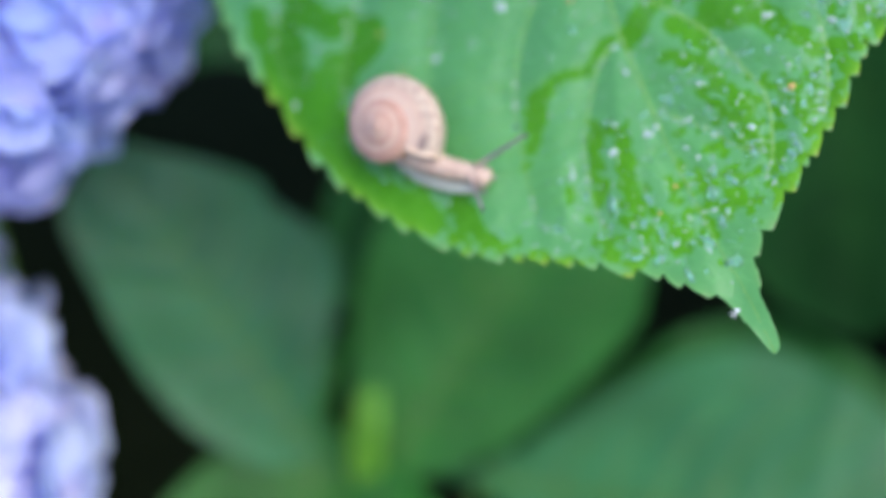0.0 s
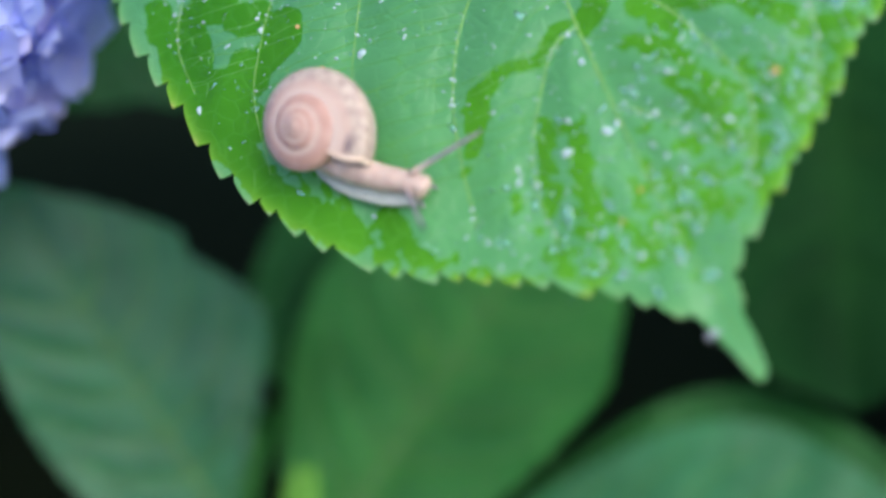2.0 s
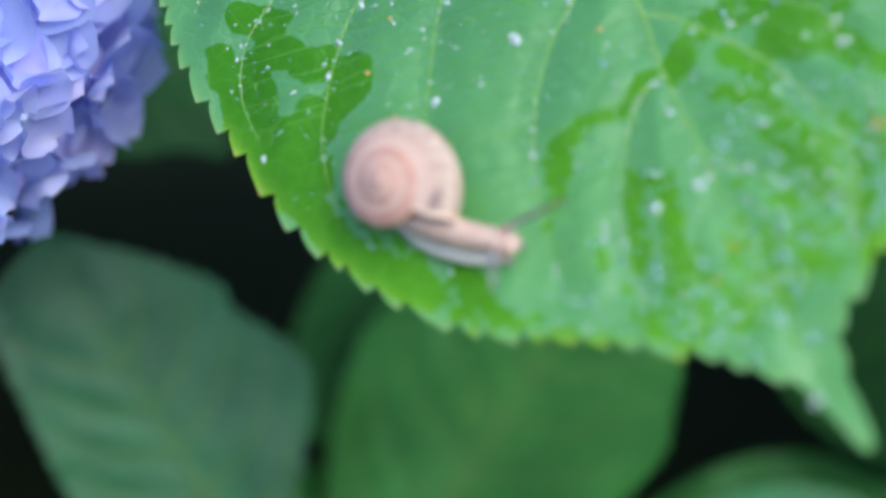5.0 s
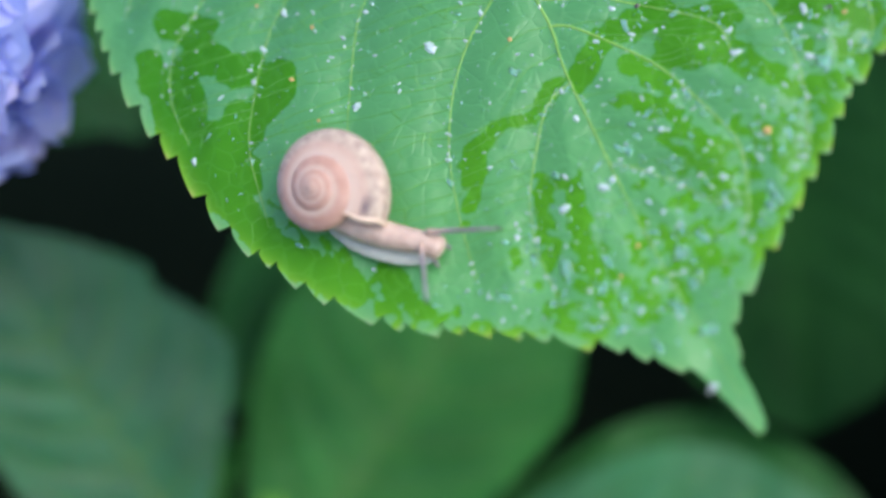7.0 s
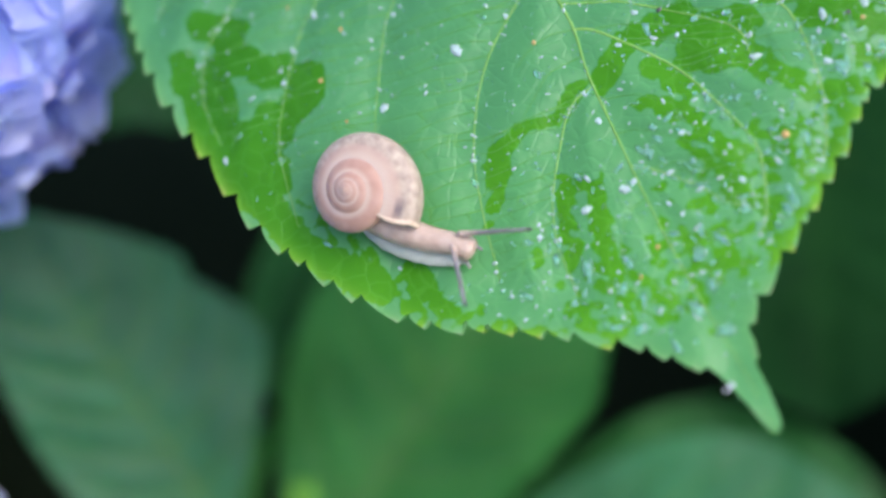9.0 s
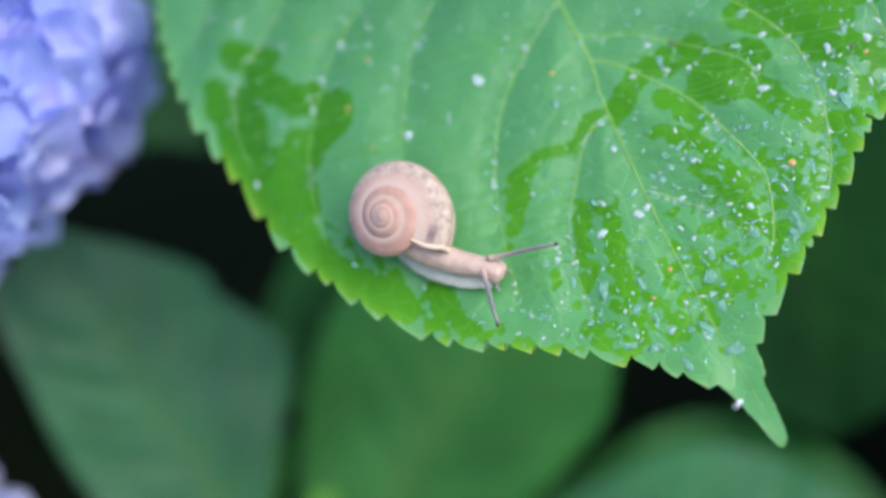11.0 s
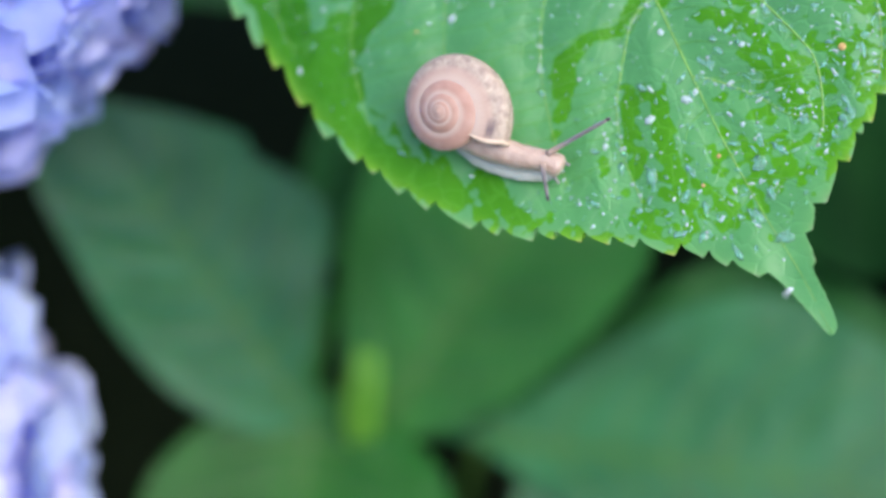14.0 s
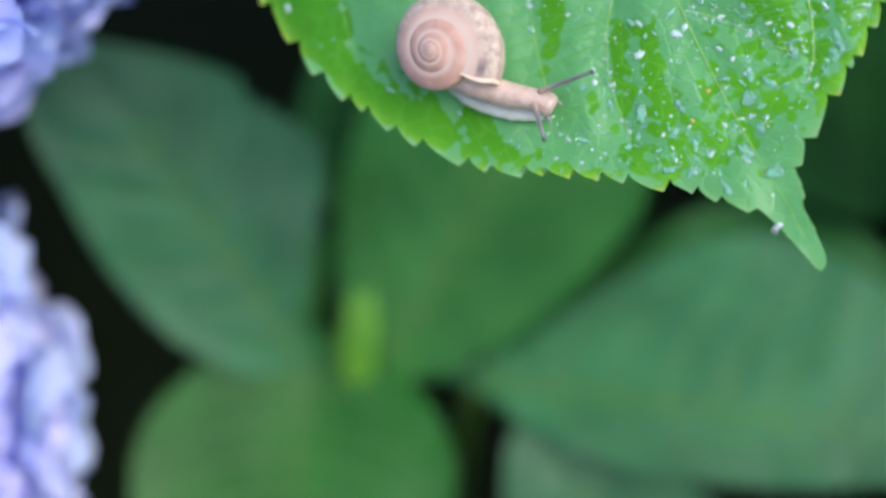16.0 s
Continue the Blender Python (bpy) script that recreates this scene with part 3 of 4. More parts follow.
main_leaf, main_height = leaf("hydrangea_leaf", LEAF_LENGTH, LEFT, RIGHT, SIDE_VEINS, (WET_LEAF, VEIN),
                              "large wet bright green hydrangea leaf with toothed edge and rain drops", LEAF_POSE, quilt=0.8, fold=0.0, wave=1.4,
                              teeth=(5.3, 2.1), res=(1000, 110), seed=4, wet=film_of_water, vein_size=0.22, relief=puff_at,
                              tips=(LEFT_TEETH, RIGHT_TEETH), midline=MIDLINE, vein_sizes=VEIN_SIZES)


def ladder_veins():
    made, faces = [], []
    for c in RUNGS:
        h = main_height(c) + 0.06
        tube = tube_mesh("rung", np.concatenate([c, h[:, None]], 1) * MM, np.linspace(0.10, 0.05, 18) * MM, 6, 0.6)
        base = len(made)
        made.extend(tuple(v.co) for v in tube.vertices)
        faces.extend(tuple(base + i for i in f.vertices) for f in tube.polygons)
        bpy.data.meshes.remove(tube)
    data = bpy.data.meshes.new("vein_net")
    data.from_pydata(made, [], faces)
    tagged(part("vein_net", data, VEIN_FINE, main_leaf), kind="stuff")


ladder_veins()


def on_leaf(x, y, up=0.0):
    """A place on the upper side of the snail's leaf, from its own millimetres."""
    return LEAF_POSE @ (Vector((x, y, main_height(np.array([[x, y]], float))[0] + up)) * MM)


# ---- the leaves behind and below ----
OVATE = [(0, 0.01), (0.03, 0.05), (0.08, 0.13), (0.16, 0.30), (0.28, 0.48), (0.42, 0.58), (0.58, 0.60), (0.72, 0.54), (0.86, 0.38), (0.95, 0.18), (1, 0.03)]


def further(u, v, w):
    """The lower leaves stand a little further off than the flowers."""
    return 25 + 1.09 * (u - 25), 15 + 1.09 * (v - 15), 30 + 1.09 * (w - 30)


def shade_leaf(tip, base, normal, width, mats, label, seed, halves=None, **more):
    """An ovate leaf between two places of the plan, width in mm at its widest."""
    tip, base = further(*tip), further(*base)
    length = (spot(*tip) - spot(*base)).length / MM
    profile = [(y * length, 1.09 * w * width / 1.2) for y, w in OVATE]
    left, right = ([(y * length, 1.09 * w) for y, w in half] for half in halves) if halves else (profile, profile)
    veins = []
    for i in range(6):
        for side in (-1, 1):
            y0 = length * (0.30 + 0.105 * i)
            reach = np.interp(y0 - 0.17 * length, *np.array(left if side < 0 else right).T) * 0.88
            veins.append([(0, y0), (side * reach * 0.38, y0 - 0.03 * length), (side * reach * 0.75, y0 - 0.09 * length), (side * reach, y0 - 0.17 * length)])
    sets = dict(quilt=0.6, fold=0.05, wave=3.0, teeth=(4.6, 1.5), res=(300, 20), vein_size=0.5, thick=0.0, stalk_mat=mats[0])
    sets.update(more)
    return leaf("hydrangea_leaf", length, left, right, veins, mats, label, laid(tip, base, normal, length), seed=seed, **sets)[0]


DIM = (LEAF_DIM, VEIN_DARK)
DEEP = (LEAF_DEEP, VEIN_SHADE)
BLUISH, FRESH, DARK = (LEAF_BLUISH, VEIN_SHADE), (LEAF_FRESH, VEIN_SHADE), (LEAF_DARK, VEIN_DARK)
NOTCHED = ([(0, 0.5), (0.04, 13), (0.1, 18), (0.28, 20.5), (0.48, 22.5), (0.7, 19.5), (0.88, 9), (1, 1)],
           [(0, 0.5), (0.05, 6), (0.15, 15), (0.26, 23.5), (0.32, 23.5), (0.37, 26), (0.45, 29.5), (0.53, 29), (0.66, 19), (0.8, 6), (1, 1)])
shade_leaf((-61, 36, 404), (-10, -46, 426), (-0.1, 0.35, -0.95), 62, BLUISH, "dull bluish green hydrangea leaf on a shoot below", 11, NOTCHED[::-1], quilt=0.45)
RISING = ([(0, 0.5), (0.1, 12), (0.2, 22), (0.35, 30), (0.43, 32.5), (0.59, 29), (0.74, 23.5), (0.84, 17), (0.94, 7), (1, 1)],
          [(0, 0.5), (0.1, 12), (0.25, 28), (0.45, 35.5), (0.6, 33.5), (0.77, 25), (0.92, 12), (1, 1)])
shade_leaf((60, 50, 436), (-1, -45, 426), (-0.2, 0.3, -0.95), 78, FRESH, "mid green hydrangea leaf rising from a shoot below", 12, RISING)
shade_leaf((-20, -100, 396), (-14, -30, 427), (0.0, 0.15, -0.98), 71, DEEP, "deep green hydrangea leaf pointing down from a shoot", 13)
BROAD = ([(0, 0.5), (0.1, 8), (0.25, 13), (0.45, 16), (0.65, 16), (0.85, 10), (1, 1)], [(0, 0.5), (0.08, 14), (0.2, 29), (0.4, 40), (0.58, 37), (0.78, 22), (0.93, 7), (1, 1)])
ROUND = [(0, 1), (0.03, 9), (0.08, 17), (0.18, 26), (0.35, 31), (0.6, 32), (0.85, 22), (1, 1)]
shade_leaf((136, -55, 404), (22, -43, 432), (0.0, 0.3, -0.95), 74, BLUISH, "broad bluish green hydrangea leaf low in the bush", 14, BROAD, quilt=0.25)
SMALL = [(y, 0.62 * w) for y, w in ROUND]
# Added leaf: stands for the shaded upper edge of the broad leaf.
shade_leaf((138, -45, 424), (29, -40, 448), (0.0, 0.3, -0.95), 74, DIM, "added dim hydrangea leaf for the shaded upper edge of a broad one", 20, BROAD, quilt=0.3)
shade_leaf((33, -54, 426), (92, -116, 408), (0.0, 0.12, -0.98), 40, BLUISH, "pale bluish green hydrangea leaf low in the bush", 15, (SMALL, SMALL), quilt=0.2)
shade_leaf((-30, 56, 432), (-90, 110, 446), (0.1, 0.3, -0.95), 60, DIM, "hydrangea leaf in shade, painted dimmer green", 16)
shade_leaf((114, -8, 432), (112, 92, 450), (-0.15, 0.15, -0.97), 64, DARK, "hydrangea leaf in shade, painted darker green", 17, (ROUND, ROUND))
shade_leaf((154, -6, 440), (156, 90, 462), (-0.2, 0.3, -0.95), 44, DARK, "hydrangea leaf at the edge of shade, painted darker green", 18)
# Added leaf: stands for the darker upper-left part of the rising leaf.
shade_leaf((-10, -4, 440), (28, 64, 462), (-0.1, 0.2, -0.97), 46, DIM, "added dim hydrangea leaf for the darker upper part of another", 19, (SMALL, SMALL))

# ---- stems of the bush ----
def stem(points, radius, label):
    path = smooth_curve([spot(*further(*p)) for p in points], 24)
    thing = tagged(new("hydrangea_shoot"), label, "shoot")
    part("stem", tube_mesh("stem", path, np.linspace(radius, radius * 1.3, 24) * MM, 12, normal=(0.3, 0.9, 0.2)), STEM, thing)
    return thing


def shoot():
    """A young folded leaf bud at the tip of the shoot below."""
    thing = tagged(new("leaf_bud"), "yellow-green folded young leaf bud at a shoot tip", "bud")
    for k, (off, size) in enumerate((((-1.4, 0, 0), 1.0), ((1.6, 0, -1.5), 0.9))):
        path = smooth_curve([spot(*further(off[0] + a, b, c)) for a, b, c in ((-2, -47, 426), (-2.8, -38, 420), (-1.8, -28, 417 + off[2]), (-0.8, -20, 417))], 18)
        radii = np.interp(np.linspace(0, 1, 18), [0, 0.3, 0.65, 0.9, 1], [1.7, 3.0, 3.1, 1.7, 0.3]) * size
        part("young_leaf", tube_mesh("young_leaf", path, radii * MM, 12, 0.7, normal=tuple(-AWAY)), SHOOT, thing)


shoot()
stem([(-6, -46, 427), (-8, -80, 470), (-14, -180, 640), (-20, -320, 820)], 2.6, "green hydrangea stem carrying the lower leaves")
stem([(24, -44, 434), (18, -90, 500), (5, -200, 660), (-10, -330, 830)], 2.2, "green hydrangea stem low in the bush")

# ---- mophead flowers ----
def sepal_mesh(seed):
    rng = random.Random(seed)
    size, cup, twist = rng.uniform(9.0, 11.0), rng.uniform(0.8, 2.6), rng.uniform(-1.2, 1.2)
    rows = []
    heart = []
    for v in np.linspace(0, 1, 8):
        half = 5.6 * (math.sin(math.pi * min(v * 0.86 + 0.05, 1)) ** 0.72) * (1 - 0.35 * v**6) + 0.15
        row = []
        for u in np.linspace(-1, 1, 7):
            z = cup * (u * u * 0.8 + (v - 0.35) ** 2 * 1.5) + twist * u * v + 0.35 * math.sin(5 * u + 7 * v + seed)
            row.append(((0.6 + v * size - 0.9 * abs(u) * v) * MM, u * half * MM, z * MM))
            heart.append(max(0.0, 1 - 3.2 * v))
        rows.append(row)
    return sheet_mesh("sepal", rows, extra={"heart": heart})


def sepal_set(mat):
    made = [sepal_mesh(s) for s in range(6)]
    for mesh in made:
        mesh.materials.append(mat)
    return made


VIOLET_BLUE, PALE_BLUE = sepal_set(SEPAL), sepal_set(SEPAL_PALE)


def heart_mesh():
    bm = bmesh.new()
    bmesh.ops.create_icosphere(bm, subdivisions=1, radius=1.1 * MM)
    for v in bm.verts:
        v.co.z = v.co.z * 0.8 + 0.6 * MM
    data = bpy.data.meshes.new("floret")
    bm.to_mesh(data)
    bm.free()
    data.materials.append(HEART)
    return data


HEART_MESH = heart_mesh()


def mophead(centre, radius, count, label, seed, sepals, squash=0.86, stalk_to=(0, 0, 0)):
    """A hydrangea flower head: four-sepalled florets over a ball."""
    rng = random.Random(seed)
    head = tagged(new("hydrangea_flower_head"), label, "flower")
    head.matrix_basis = Matrix.Translation(spot(*centre))
    axis = (-AWAY * 0.8 + UP * 0.5).normalized()
    turn = axis.to_track_quat("Z", "Y")
    for layer, (share, number) in enumerate(((1.0, count), (0.87, int(count * 0.75)))):
        for i in range(number):
            z = 1 - 1.75 * (i + 0.5) / number
            a = i * 2.39996 + layer
            r = math.sqrt(max(0, 1 - z * z))
            way = turn @ Vector((r * math.cos(a), r * math.sin(a), z))
            way = (way + Vector([rng.gauss(0, 0.045) for _ in range(3)])).normalized()
            flat = way - axis * way.dot(axis) * (1 - squash)
            place = flat * radius * share * rng.uniform(0.88, 1.06) * MM
            face = (way + Vector([rng.gauss(0, 0.26) for _ in range(3)])).normalized()
            m = Matrix.Translation(place) @ face.to_track_quat("Z", "Y").to_matrix().to_4x4() @ pose(0, 0, 0, 0, 0, rng.uniform(0, 90))
            floret = part("floret", HEART_MESH, None, head, m=m)
            scale = rng.uniform(0.95, 1.3)
            for k in range(4):
                tilt = rng.uniform(-24, 8)
                part("sepal", sepals[rng.randrange(6)], None, floret, m=pose(0, 0, 0.1 * k * MM, 0, tilt, 90 * k + rng.uniform(-9, 9)) @ Matrix.Scale(scale, 4))
    foot = spot(*stalk_to) - spot(*centre)
    path = smooth_curve([(0, 0, 0), foot * 0.5 + Vector((0, 0, -0.01)), foot], 14)
    part("flower_stalk", tube_mesh("flower_stalk", path, np.full(14, 2.4 * MM), 10, normal=(0.3, 0.9, 0.2)), STEM, head)
    return head


mophead((-97, 73, 379), 53, 180, "blue-violet mophead hydrangea flower, fully open", 21, VIOLET_BLUE, stalk_to=(-100, -60, 520))
mophead((-128, -43, 389), 62, 210, "pale blue mophead hydrangea flower, fully open", 22, PALE_BLUE, stalk_to=(-120, -160, 560))


# ---- the snail: x ahead, y to its left, z off the leaf, in mm ----
def shell_grid(turns=6.6, end=11.0, growth=1.78):
    """A right-hand coil: a low spire of gently rounded whorls, each leaving the one above it at a shallow seam. Its axis is z, with the apex at the top."""
    steps = 480
    seam, shoulder, edge = np.array([0.965 / growth, -0.42 / growth]), np.array([0.85, -0.275]), np.array([1.0, -0.42])
    s = np.linspace(0, 1, 16)[:, None]
    top = (1 - s) ** 2 * seam + 2 * s * (1 - s) * shoulder + s**2 * edge
    s = np.linspace(0, 1, 17)[1:, None]
    below = (1 - s) ** 3 * edge + 3 * s * (1 - s) ** 2 * np.array([1.11, -0.54]) + 3 * s**2 * (1 - s) * np.array([1.02, -1.13]) + s**3 * np.array([0.42, -1.06])
    inward = np.array([[0.3, -1.0], [0.2, -0.88], [0.16, -0.7]])
    section = np.concatenate([top, below, inward])
    across = np.r_[np.linspace(0, 1, 16), np.linspace(1, 2, 17)[1:], 2.1, 2.2, 2.3]
    lean = np.radians(np.interp(across, [0, 1, 1.4, 2.3], [-12, 0, -3, -26]))
    grid, turn_at, over = [], [], []
    for i in range(steps + 1):
        back = turns * 2 * math.pi * (1 - i / steps)
        ro = end * growth ** (-back / (2 * math.pi))
        a = -radians(2) + back + lean
        grid.append(np.stack([section[:, 0] * ro * np.cos(a), section[:, 0] * ro * np.sin(a), section[:, 1] * ro], 1) * MM)
        turn_at.extend([1 - back / (5 * 2 * math.pi)] * len(section))
        over.extend(across)
    return grid, turn_at, over


def snail():
    thing = tagged(new("snail"), "small land snail with pinkish brown shell crawling on a wet leaf", "snail")
    grid, turn_at, over = shell_grid()
    tilt = Matrix.Translation(Vector((0.1, -3.7, 11.9)) * MM) @ pose(0, 0, 0, 22, 0, 0)
    shell = part("shell", sheet_mesh("shell", grid, closed=True, extra={"turn": turn_at, "across": over}), SHELL, thing, "spiral shell, pinkish brown with paler bands", tilt)
    rim = np.array(grid[-1]) * 1.0
    rim = np.concatenate([rim, rim[:3]])
    part("lip", tube_mesh("lip", rim, np.interp(np.arange(len(rim)), [0, 3, 8, 26, 34], [0.12, 0.3, 0.46, 0.46, 0.2]) * MM, 8, normal=(0.2, 1, 0.1)), LIP, shell, "cream rim of the shell mouth")
    # neck and head: oval sections along the body
    line = smooth_curve([(-3, -2.5, 2.4), (3, -3.6, 3.0), (8, -3.6, 3.3), (13, -2.6, 2.9), (17, -1.2, 2.6), (19.3, -0.6, 2.3), (21.2, -0.4, 1.8)], 60)
    radii = np.interp(np.linspace(0, 1, 60), [0, 0.2, 0.45, 0.65, 0.78, 0.88, 0.93, 0.96, 0.98, 0.99, 1], [2.8, 2.9, 2.35, 1.95, 2.0, 2.1, 2.0, 1.75, 1.35, 1.0, 0.35])
    part("body", tube_mesh("body", line * MM, radii * MM, 24, 0.95), FLESH, thing, "moist tan neck and head")
    sole = smooth_curve([(-6, -2.2, 0.7), (1, -3.6, 0.8), (8, -4.1, 0.8), (14, -3.1, 0.8), (18, -1.6, 0.7), (20.2, -0.8, 0.6)], 40)
    wide = np.interp(np.linspace(0, 1, 40), [0, 0.12, 0.35, 0.6, 0.85, 0.96, 1], [0.6, 2.6, 3.5, 3.1, 2.4, 1.7, 0.4])
    wide = wide * (1 + 0.025 * np.sin(np.arange(40) * 1.9))
    part("foot", tube_mesh("foot", sole * MM, wide * MM, 24, 0.28), SKIRT, thing, "pale translucent frilled foot")
    feelers = []
    for base in ((18.6, 0.9, 4.3), (18.6, -2.0, 4.0)):
        path = smooth_curve([(-0.8, 0, 0), (3, 0, 0.15), (7, 0, 0.1), (11.6, 0, 0.0)], 16)
        f = part("tentacle", tube_mesh("tentacle", path * MM, np.interp(np.linspace(0, 1, 16), [0, 0.2, 0.9, 1], [0.6, 0.45, 0.32, 0.28]) * MM, 10), FEELER, thing,
                 "slender grey eye stalk")
        bm = bmesh.new()
        bmesh.ops.create_uvsphere(bm, u_segments=12, v_segments=8, radius=0.36 * MM)
        for v in bm.verts:
            v.co.x = v.co.x * 1.25 + 11.7 * MM
        part("eye", bm, EYE, f, "dark eye at the end of the stalk")
        feelers.append((f, base))
    for y in (0.7, -1.7):
        path = smooth_curve([(19.4, y, 1.4), (20.6, y * 1.3 - 0.2, 1.0), (21.6, y * 1.5 - 0.3, 0.7)], 8)
        part("lower_tentacle", tube_mesh("lower_tentacle", path * MM, np.linspace(0.42, 0.22, 8) * MM, 8), FEELER, thing, "short grey feeler")
    return thing, feelers


SNAIL, FEELERS = snail()


# ---- rain drops, specks and fluff on the leaf ----
def drop_mesh(seed, flat, mat):
    bm = bmesh.new()
    bmesh.ops.create_icosphere(bm, subdivisions=3, radius=1.0)
    for v in bm.verts:
        n = 1 + 0.8 * noise.noise(v.co * 1.9 + Vector((seed * 3.1, 0, 0)))
        v.co = Vector((v.co.x * n, v.co.y * n * 0.85, max(v.co.z, -0.25) * flat))
    data = bpy.data.meshes.new("rain_drop")
    bm.to_mesh(data)
    bm.free()
    data.polygons.foreach_set("use_smooth", [True] * len(data.polygons))
    data.materials.append(mat)
    return data


SMEAR_MESHES = [drop_mesh(s, f, WATER) for s, f in ((1, 0.16), (2, 0.12), (3, 0.2), (4, 0.12), (5, 0.15), (6, 0.18))]
BEAD_MESHES = [drop_mesh(s, f, WATER_GLINT) for s, f in ((7, 0.5), (8, 0.6), (9, 0.45), (10, 0.55))]


def put_drop(x, y, size, rng, bead=False):
    ob = new("rain_drop", rng.choice(BEAD_MESHES if bead else SMEAR_MESHES))
    slim = rng.uniform(0.6, 0.95) if bead else rng.uniform(0.28, 0.75)
    ob.matrix_basis = Matrix.Translation(on_leaf(x, y, 0.05)) @ LEAF_POSE.to_3x3().to_4x4() @ pose(0, 0, 0, 0, 0, rng.uniform(0, 360)) @ Matrix.Diagonal((size * MM, size * MM * slim, size * MM * 0.6, 1))
    tagged(ob, "bright bead of rain water on the green leaf" if bead else "clear smear of rain water on the green leaf", "drop", "rain drops on the leaf")


def inside(x, y):
    return -np.interp(y, *np.array(LEFT).T) + 3 < x < np.interp(y, *np.array(RIGHT).T) - 3


# Single beads and smears: across, up from the tip, half-length.
BEADS_ABOVE = [
    (-19.5, 83.2, 1.2), (-9.4, 85, 0.6), (10.2, 74.8, 0.65), (11.1, 68.9, 0.7), (14.7, 67.4, 0.5), (5.4, 70.6, 0.6), (-3.2, 59.7, 0.65), (8.1, 50.8, 0.6), (28.6, 66.7, 0.8),
    (37, 58.8, 1.1), (43.6, 57.3, 0.9), (35.1, 56.5, 0.5), (24.3, 57.5, 1.1), (34, 50.9, 0.8), (-24.7, 63.7, 0.6), (-56.3, 115.7, 0.6), (-39.8, 102.8, 0.8),
    (-45.6, 98.1, 0.8), (-49.3, 93.3, 0.6), (-34.8, 79.9, 0.9), (-26.8, 95.5, 0.55), (-32.2, 92.9, 0.55), (-34.4, 83.6, 0.4), (-0.1, 81, 0.5), (-0.1, 76.5, 0.55),
]
BEADS_BELOW = [
    (-4.4, 46.8, 1.1), (-2.4, 47.3, 0.6), (-11.3, 46.4, 0.9), (3.5, 45.9, 0.8), (13.1, 38.8, 0.6), (1.1, 41, 0.6), (2.3, 38.3, 0.5), (-20.2, 45.8, 0.6), (-7.7, 25.2, 0.65),
    (-3.7, 28.6, 0.6), (-2.8, 9.5, 0.5), (-28.5, 45.4, 0.5), (-43.3, 52, 0.45), (-64, 84.3, 0.8),
]
SMEARS = [
    (-8.8, 72, 1.0), (30.4, 54.1, 1.1), (35.5, 48.7, 1.6), (38.8, 47.1, 0.9), (26.6, 42.6, 0.9), (-10, 52, 1), (-0.2, 35.9, 1.2), (6, 31.6, 1.7), (2, 31.3, 1.5), (11.7, 34.4, 1.3),
    (19, 33.7, 1.2), (-8.9, 35.3, 1.2), (-15, 37.2, 1.7), (-19.3, 41, 1.2), (-2.6, 22.9, 1.6), (-15, 26, 1), (-11.8, 23.9, 1), (-7.8, 18.5, 1.1), (0.3, 17.8, 1.8),
    (-26.2, 60, 0.9), (-25.9, 37.3, 1.2), (-52.9, 61.3, 0.8),
]


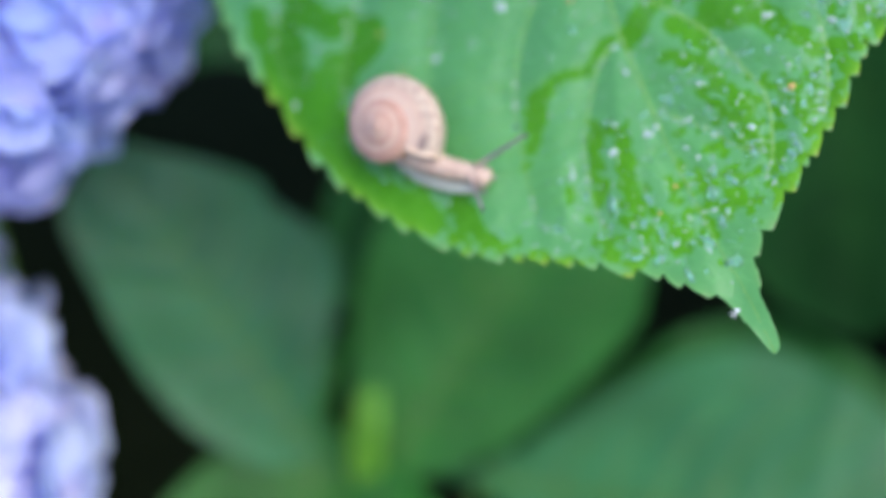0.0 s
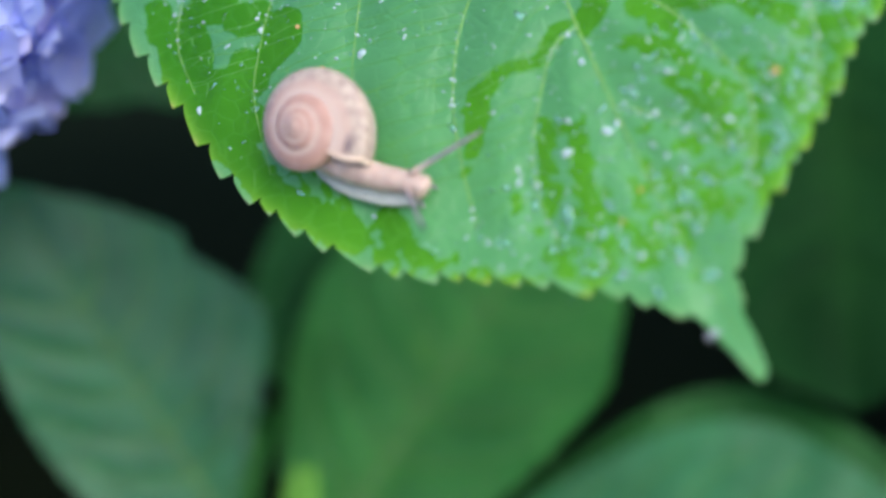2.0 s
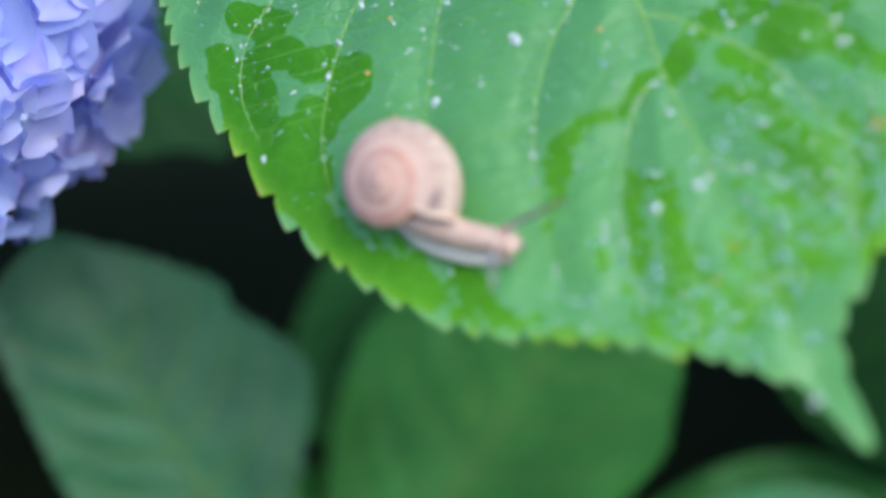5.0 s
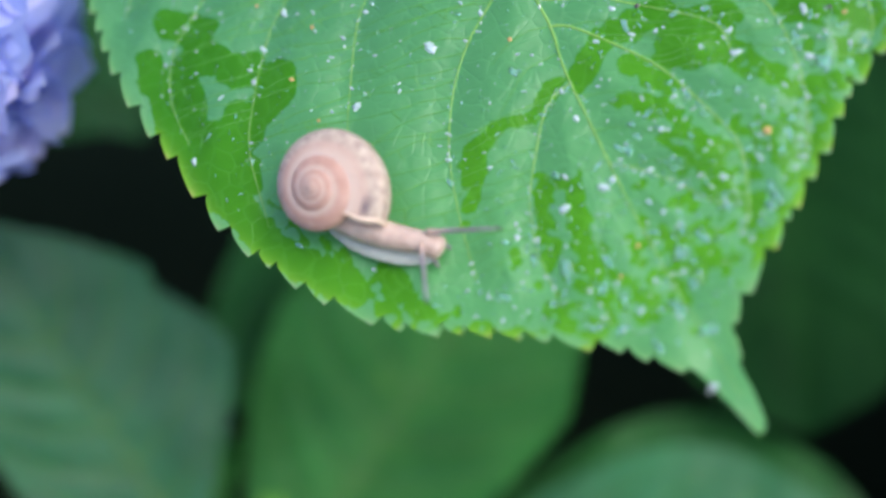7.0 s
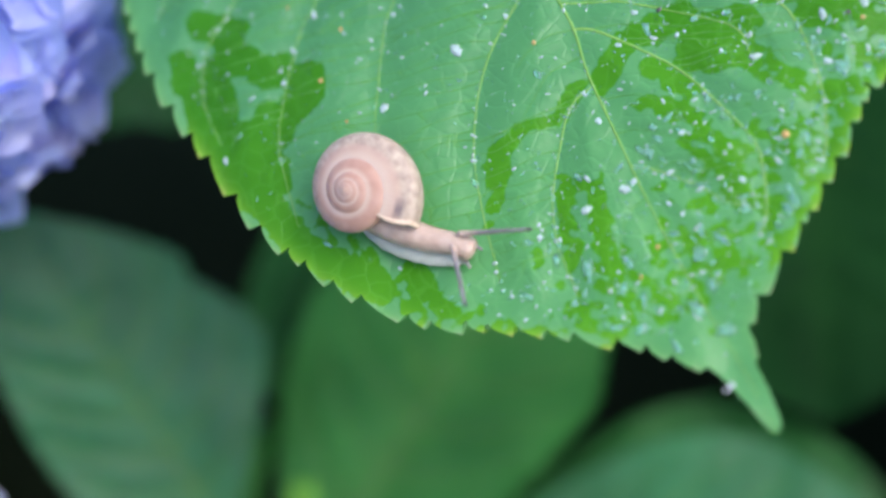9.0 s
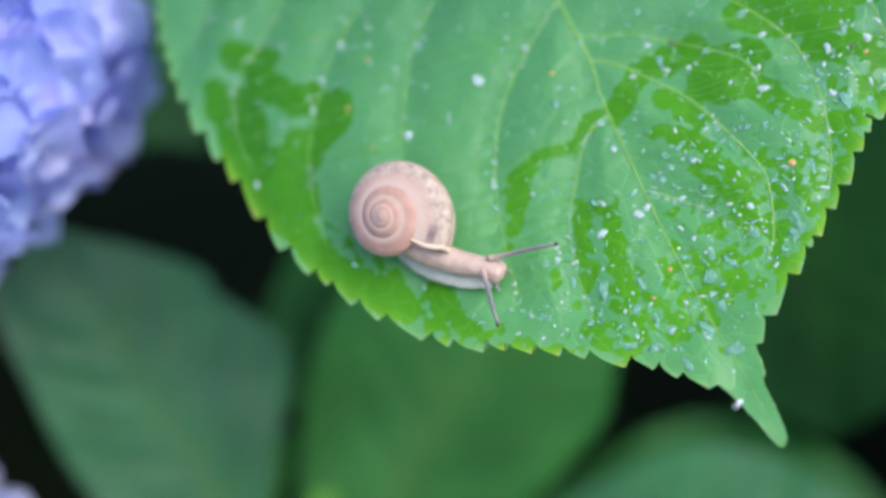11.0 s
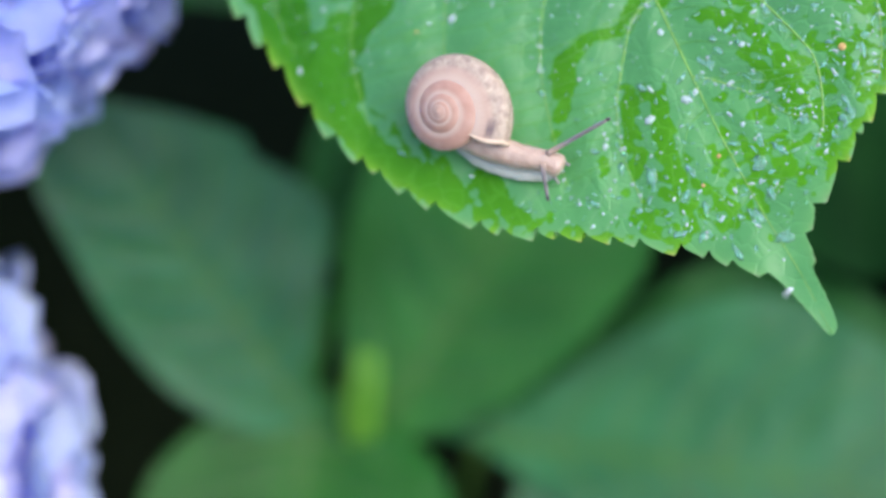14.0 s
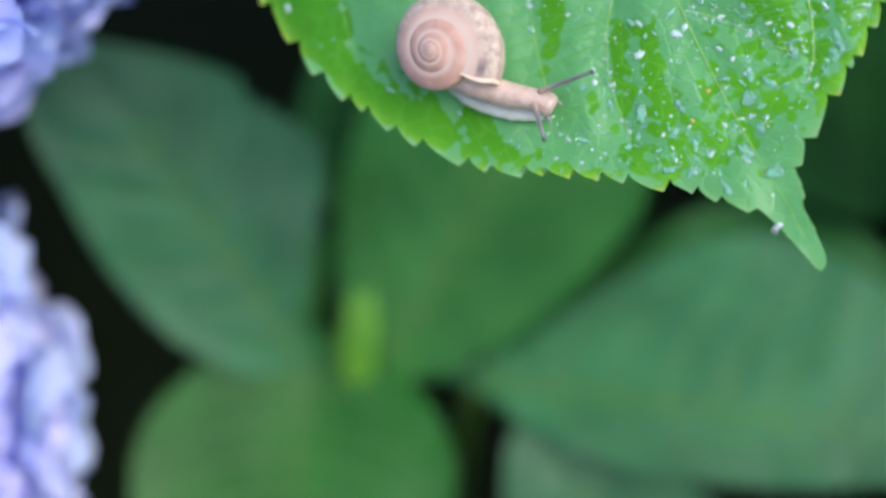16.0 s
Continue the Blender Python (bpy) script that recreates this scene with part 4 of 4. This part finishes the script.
def drops():
    rng = random.Random(5)
    for x, y, size in BEADS_ABOVE + BEADS_BELOW:
        put_drop(x, y, 0.85 * size, rng, True)
    for x, y, size in SMEARS:
        put_drop(x, y, size, rng)
    made = 0
    while made < 230:
        x, y = rng.uniform(-66, 50), 12 + 110 * rng.random() ** 1.4
        low = y < 54 + 0.3 * x or x > 5
        if inside(x, y) and rng.random() < (1.0 if low else 0.45) and not (-60 < x < -24 and 42 < y < 80):
            bead = rng.random() < (0.25 if low else 0.5)
            put_drop(x, y, rng.choice((0.2, 0.26, 0.36) if bead else (0.35, 0.5, 0.65, 0.85, 1.1) if low else (0.3, 0.4, 0.5)), rng, bead)
            made += 1
    # the finest droplets, past counting
    bm_points, faces = [], []
    turn = LEAF_POSE.to_3x3()
    count = 0
    while count < 3800:
        x, y = rng.uniform(-66, 48), 10 + 120 * rng.random() ** 1.3
        if not inside(x, y) or (-58 < x < -26 and 44 < y < 78) or rng.random() > (1.0 if y < 56 + 0.3 * x or x > 5 else 0.65):
            continue
        if rng.random() < 0.3:
            vein = SIDE_VEINS[rng.randrange(13)]
            x, y = smooth_curve(vein, 30)[rng.randrange(30)] + np.array([rng.gauss(0, 0.4), rng.gauss(0, 0.4)])
            if not inside(x, y) or (-58 < x < -26 and 44 < y < 78):
                continue
        r = 0.08 + (0.30 if y < 54 + 0.3 * x else 0.2) * rng.random() ** 2.6
        centre = on_leaf(x, y, 0.03)
        first = len(bm_points)
        stretch = 0.8 + 2.4 * rng.random() ** 2
        spin = rng.uniform(0, math.pi)
        for level, (ring, up) in enumerate(((1.0, 0.0), (0.72, 0.42))):
            for k in range(7):
                a = 2 * math.pi * k / 7
                px, py = math.cos(a) * ring * r * stretch, math.sin(a) * ring * r
                q = Vector((px * math.cos(spin) - py * math.sin(spin), px * math.sin(spin) + py * math.cos(spin), up * r))
                bm_points.append(tuple(centre + turn @ (q * MM)))
        bm_points.append(tuple(centre + turn @ Vector((0, 0, 0.6 * r * MM))))
        for k in range(7):
            n = (k + 1) % 7
            faces.append((first + k, first + n, first + 7 + n, first + 7 + k))
            faces.append((first + 7 + k, first + 7 + n, first + 14))
        count += 1
    data = bpy.data.meshes.new("fine_droplets")
    data.from_pydata(bm_points, [], faces)
    data.polygons.foreach_set("use_smooth", [True] * len(data.polygons))
    data.materials.append(WATER)
    data.materials.append(WATER_GLINT)
    data.polygons.foreach_set("material_index", [int(k // 14 % 7 < 2) for k in range(len(faces))])
    tagged(new("fine_droplets", data), "fine rain droplets scattered over the green leaf", "droplets", kind="stuff")


def specks():
    rng = random.Random(9)
    for x, y, size in ((-7, 77.6, 0.4), (22.5, 42.4, 0.65), (-3.6, 35.3, 0.4), (-43, 89.8, 0.42), (-8.1, 31.8, 0.34), (42.2, 55.0, 0.4), (-41.6, 80.3, 0.3), (-36.2, 97.3, 0.35), (-43.5, 106.3, 0.3)):
        bm = bmesh.new()
        bmesh.ops.create_icosphere(bm, subdivisions=2, radius=size * MM)
        for v in bm.verts:
            v.co = v.co * (1 + 0.3 * noise.noise(v.co * 1800 + Vector((x, y, 0))))
            v.co.z *= 0.35
        ob = part("speck", bm, SPECK, m=Matrix.Translation(on_leaf(x, y, 0.15)) @ LEAF_POSE.to_3x3().to_4x4())
        tagged(ob, "small orange speck of debris on the leaf", "speck", "specks on the leaf")
    for x, y in ((14.1, 73.4), (40.6, 57.0)):
        bm = bmesh.new()
        bmesh.ops.create_icosphere(bm, subdivisions=2, radius=0.4 * MM)
        for v in bm.verts:
            v.co = v.co * (1 + 0.4 * noise.noise(v.co * 1500 + Vector((x, y, 3))))
            v.co.z *= 0.5
        ob = part("speck", bm, EYE, m=Matrix.Translation(on_leaf(x, y, 0.15)) @ LEAF_POSE.to_3x3().to_4x4())
        tagged(ob, "small dark crumb of dirt on the leaf", "speck", "specks on the leaf")
    tuft = tagged(new("fluff"), "tiny tuft of white fluff at the leaf margin", "fluff")
    for k in range(5):
        a, b = on_leaf(-2.4, 9.6, 0.1), on_leaf(-3.7 - 0.2 * k, 9.3 - 0.5 * (k % 3), 0.15 + 0.12 * k)
        path = smooth_curve([a, (a + b) / 2 + Vector((0, 0, 0.0006 * (k % 2))), b], 8)
        part("fibre", tube_mesh("fibre", path, np.full(8, 0.045 * MM), 6, normal=(0.2, 0.3, 0.9)), FLUFF, tuft)


drops()
specks()

# ---- the ground under the bush ----
def ground():
    rng = np.linspace(-1, 1, 81)
    axis = np.sign(rng) * (np.abs(rng) ** 4) * 300
    grid = [[(x, y, 0.02 * noise.noise(Vector((x * 3, y * 3, 0))) if abs(x) + abs(y) < 8 else 0.0) for x in axis] for y in axis]
    tagged(part("ground", sheet_mesh("ground", grid), SOIL), "moist humus soil under the bush, coloured near-black for shade", "ground", kind="structure")


ground()


def foliage():
    """Unseen bush foliage, past counting, added around and under the opening to block light."""
    rng = np.random.default_rng(8)
    length, span = np.linspace(0, 1, 7), np.linspace(-1, 1, 4)
    half = np.interp(length, *np.array(OVATE).T)
    points, faces = [], []
    index = np.arange(28).reshape(7, 4)
    quads = np.stack([index[:-1, :-1], index[:-1, 1:], index[1:, 1:], index[1:, :-1]], -1).reshape(-1, 4)
    made = 0
    while made < 3800:
        place = Vector((rng.uniform(-1.1, 1.1), rng.uniform(-0.45, 1.1), rng.uniform(0.03, 0.98)))
        lump = 1 + 0.12 * noise.noise(place * 3.0)
        if (place.x / 1.05) ** 2 + ((place.y - 0.28) / 0.75) ** 2 + (place.z / 0.95) ** 2 > lump:
            continue
        if place.z > 0.58 + 0.5 * max(0.0, place.y - 0.12):
            continue
        u, v, w = ((place - ORIGIN).dot(a) / MM for a in (ACROSS, UP, AWAY))
        if abs(u - 25) < 110 + 0.30 * w and abs(v + 5) < 90 + 0.24 * w:
            continue
        size = rng.uniform(80, 150)
        turn = Euler((rng.normal(0.5, 0.35), rng.normal(0, 0.35), rng.uniform(0, 6.28))).to_matrix()
        for i, t in enumerate(length):
            for a in span:
                local = Vector((a * half[i] * 0.62, t - 0.5, 0.25 * abs(a) * half[i] - 0.25 * (t - 0.5) ** 2)) * size * MM
                points.append(tuple(place + turn @ local))
        faces.extend((quads + 28 * made).tolist())
        made += 1
    data = bpy.data.meshes.new("bush_foliage")
    data.from_pydata(points, [], faces)
    data.polygons.foreach_set("use_smooth", [True] * len(data.polygons))
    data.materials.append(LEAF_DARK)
    tagged(new("bush_foliage", data), "dense unseen hydrangea foliage, coloured dark, added to shade the inside of the bush", "foliage", kind="stuff")


foliage()


def motions():
    """The snail crawls ahead and waves its eye stalks."""
    away = -57.0
    crawl = [(0, -45.2, 69.0), (3, -44.1, 67.8), (7, -42.7, 66.2), (11, -40.6, 64.4), (12.5, -39.7, 63.5), (14.5, -39.1, 62.6), (16, -38.9, 62.0)]
    level = LEAF_POSE.to_3x3().to_4x4()
    walk(SNAIL, [(t, Matrix.Translation(LEAF_POSE @ (Vector((x, y, 0.9)) * MM)) @ level @ pose(0, 0, 0, 0, 0, away)) for t, x, y in crawl])
    waves = (
        [(0, 53, 24), (0.5, 48, 36), (1, 60, 10), (1.5, 56, 4), (2, 62, 0), (2.5, 60, 0), (3, 55, 2), (5.5, 36, 30), (6, 30, 20), (7, 28, 10), (11, 39, 10),
         (12, 45, 2), (12.5, 46, 8), (13.5, 58, 6), (14.5, 48, 28), (15.5, 43, 25), (16, 38, 34)],
        [(0, -27, 36), (0.5, -36, 38), (1, -28, 22), (1.5, -28, 22), (2, -28, 28), (2.5, -30, 20), (3, -35, 19), (5.5, -47, 36), (6, -47, 32), (7, -45, 25),
         (11, -38, 19), (12, -39, 19), (12.5, -50, 34), (13.5, -39, 46), (14.5, -37, 46), (15.5, -34, 41), (16, -33, 43)])
    for (feeler, base), rows in zip(FEELERS, waves):
        walk(feeler, [(t, Matrix.Translation(Vector(base) * MM) @ pose(0, 0, 0, 0, 0, yaw) @ pose(0, 0, 0, 0, -pitch, 0)) for t, yaw, pitch in rows])


motions()
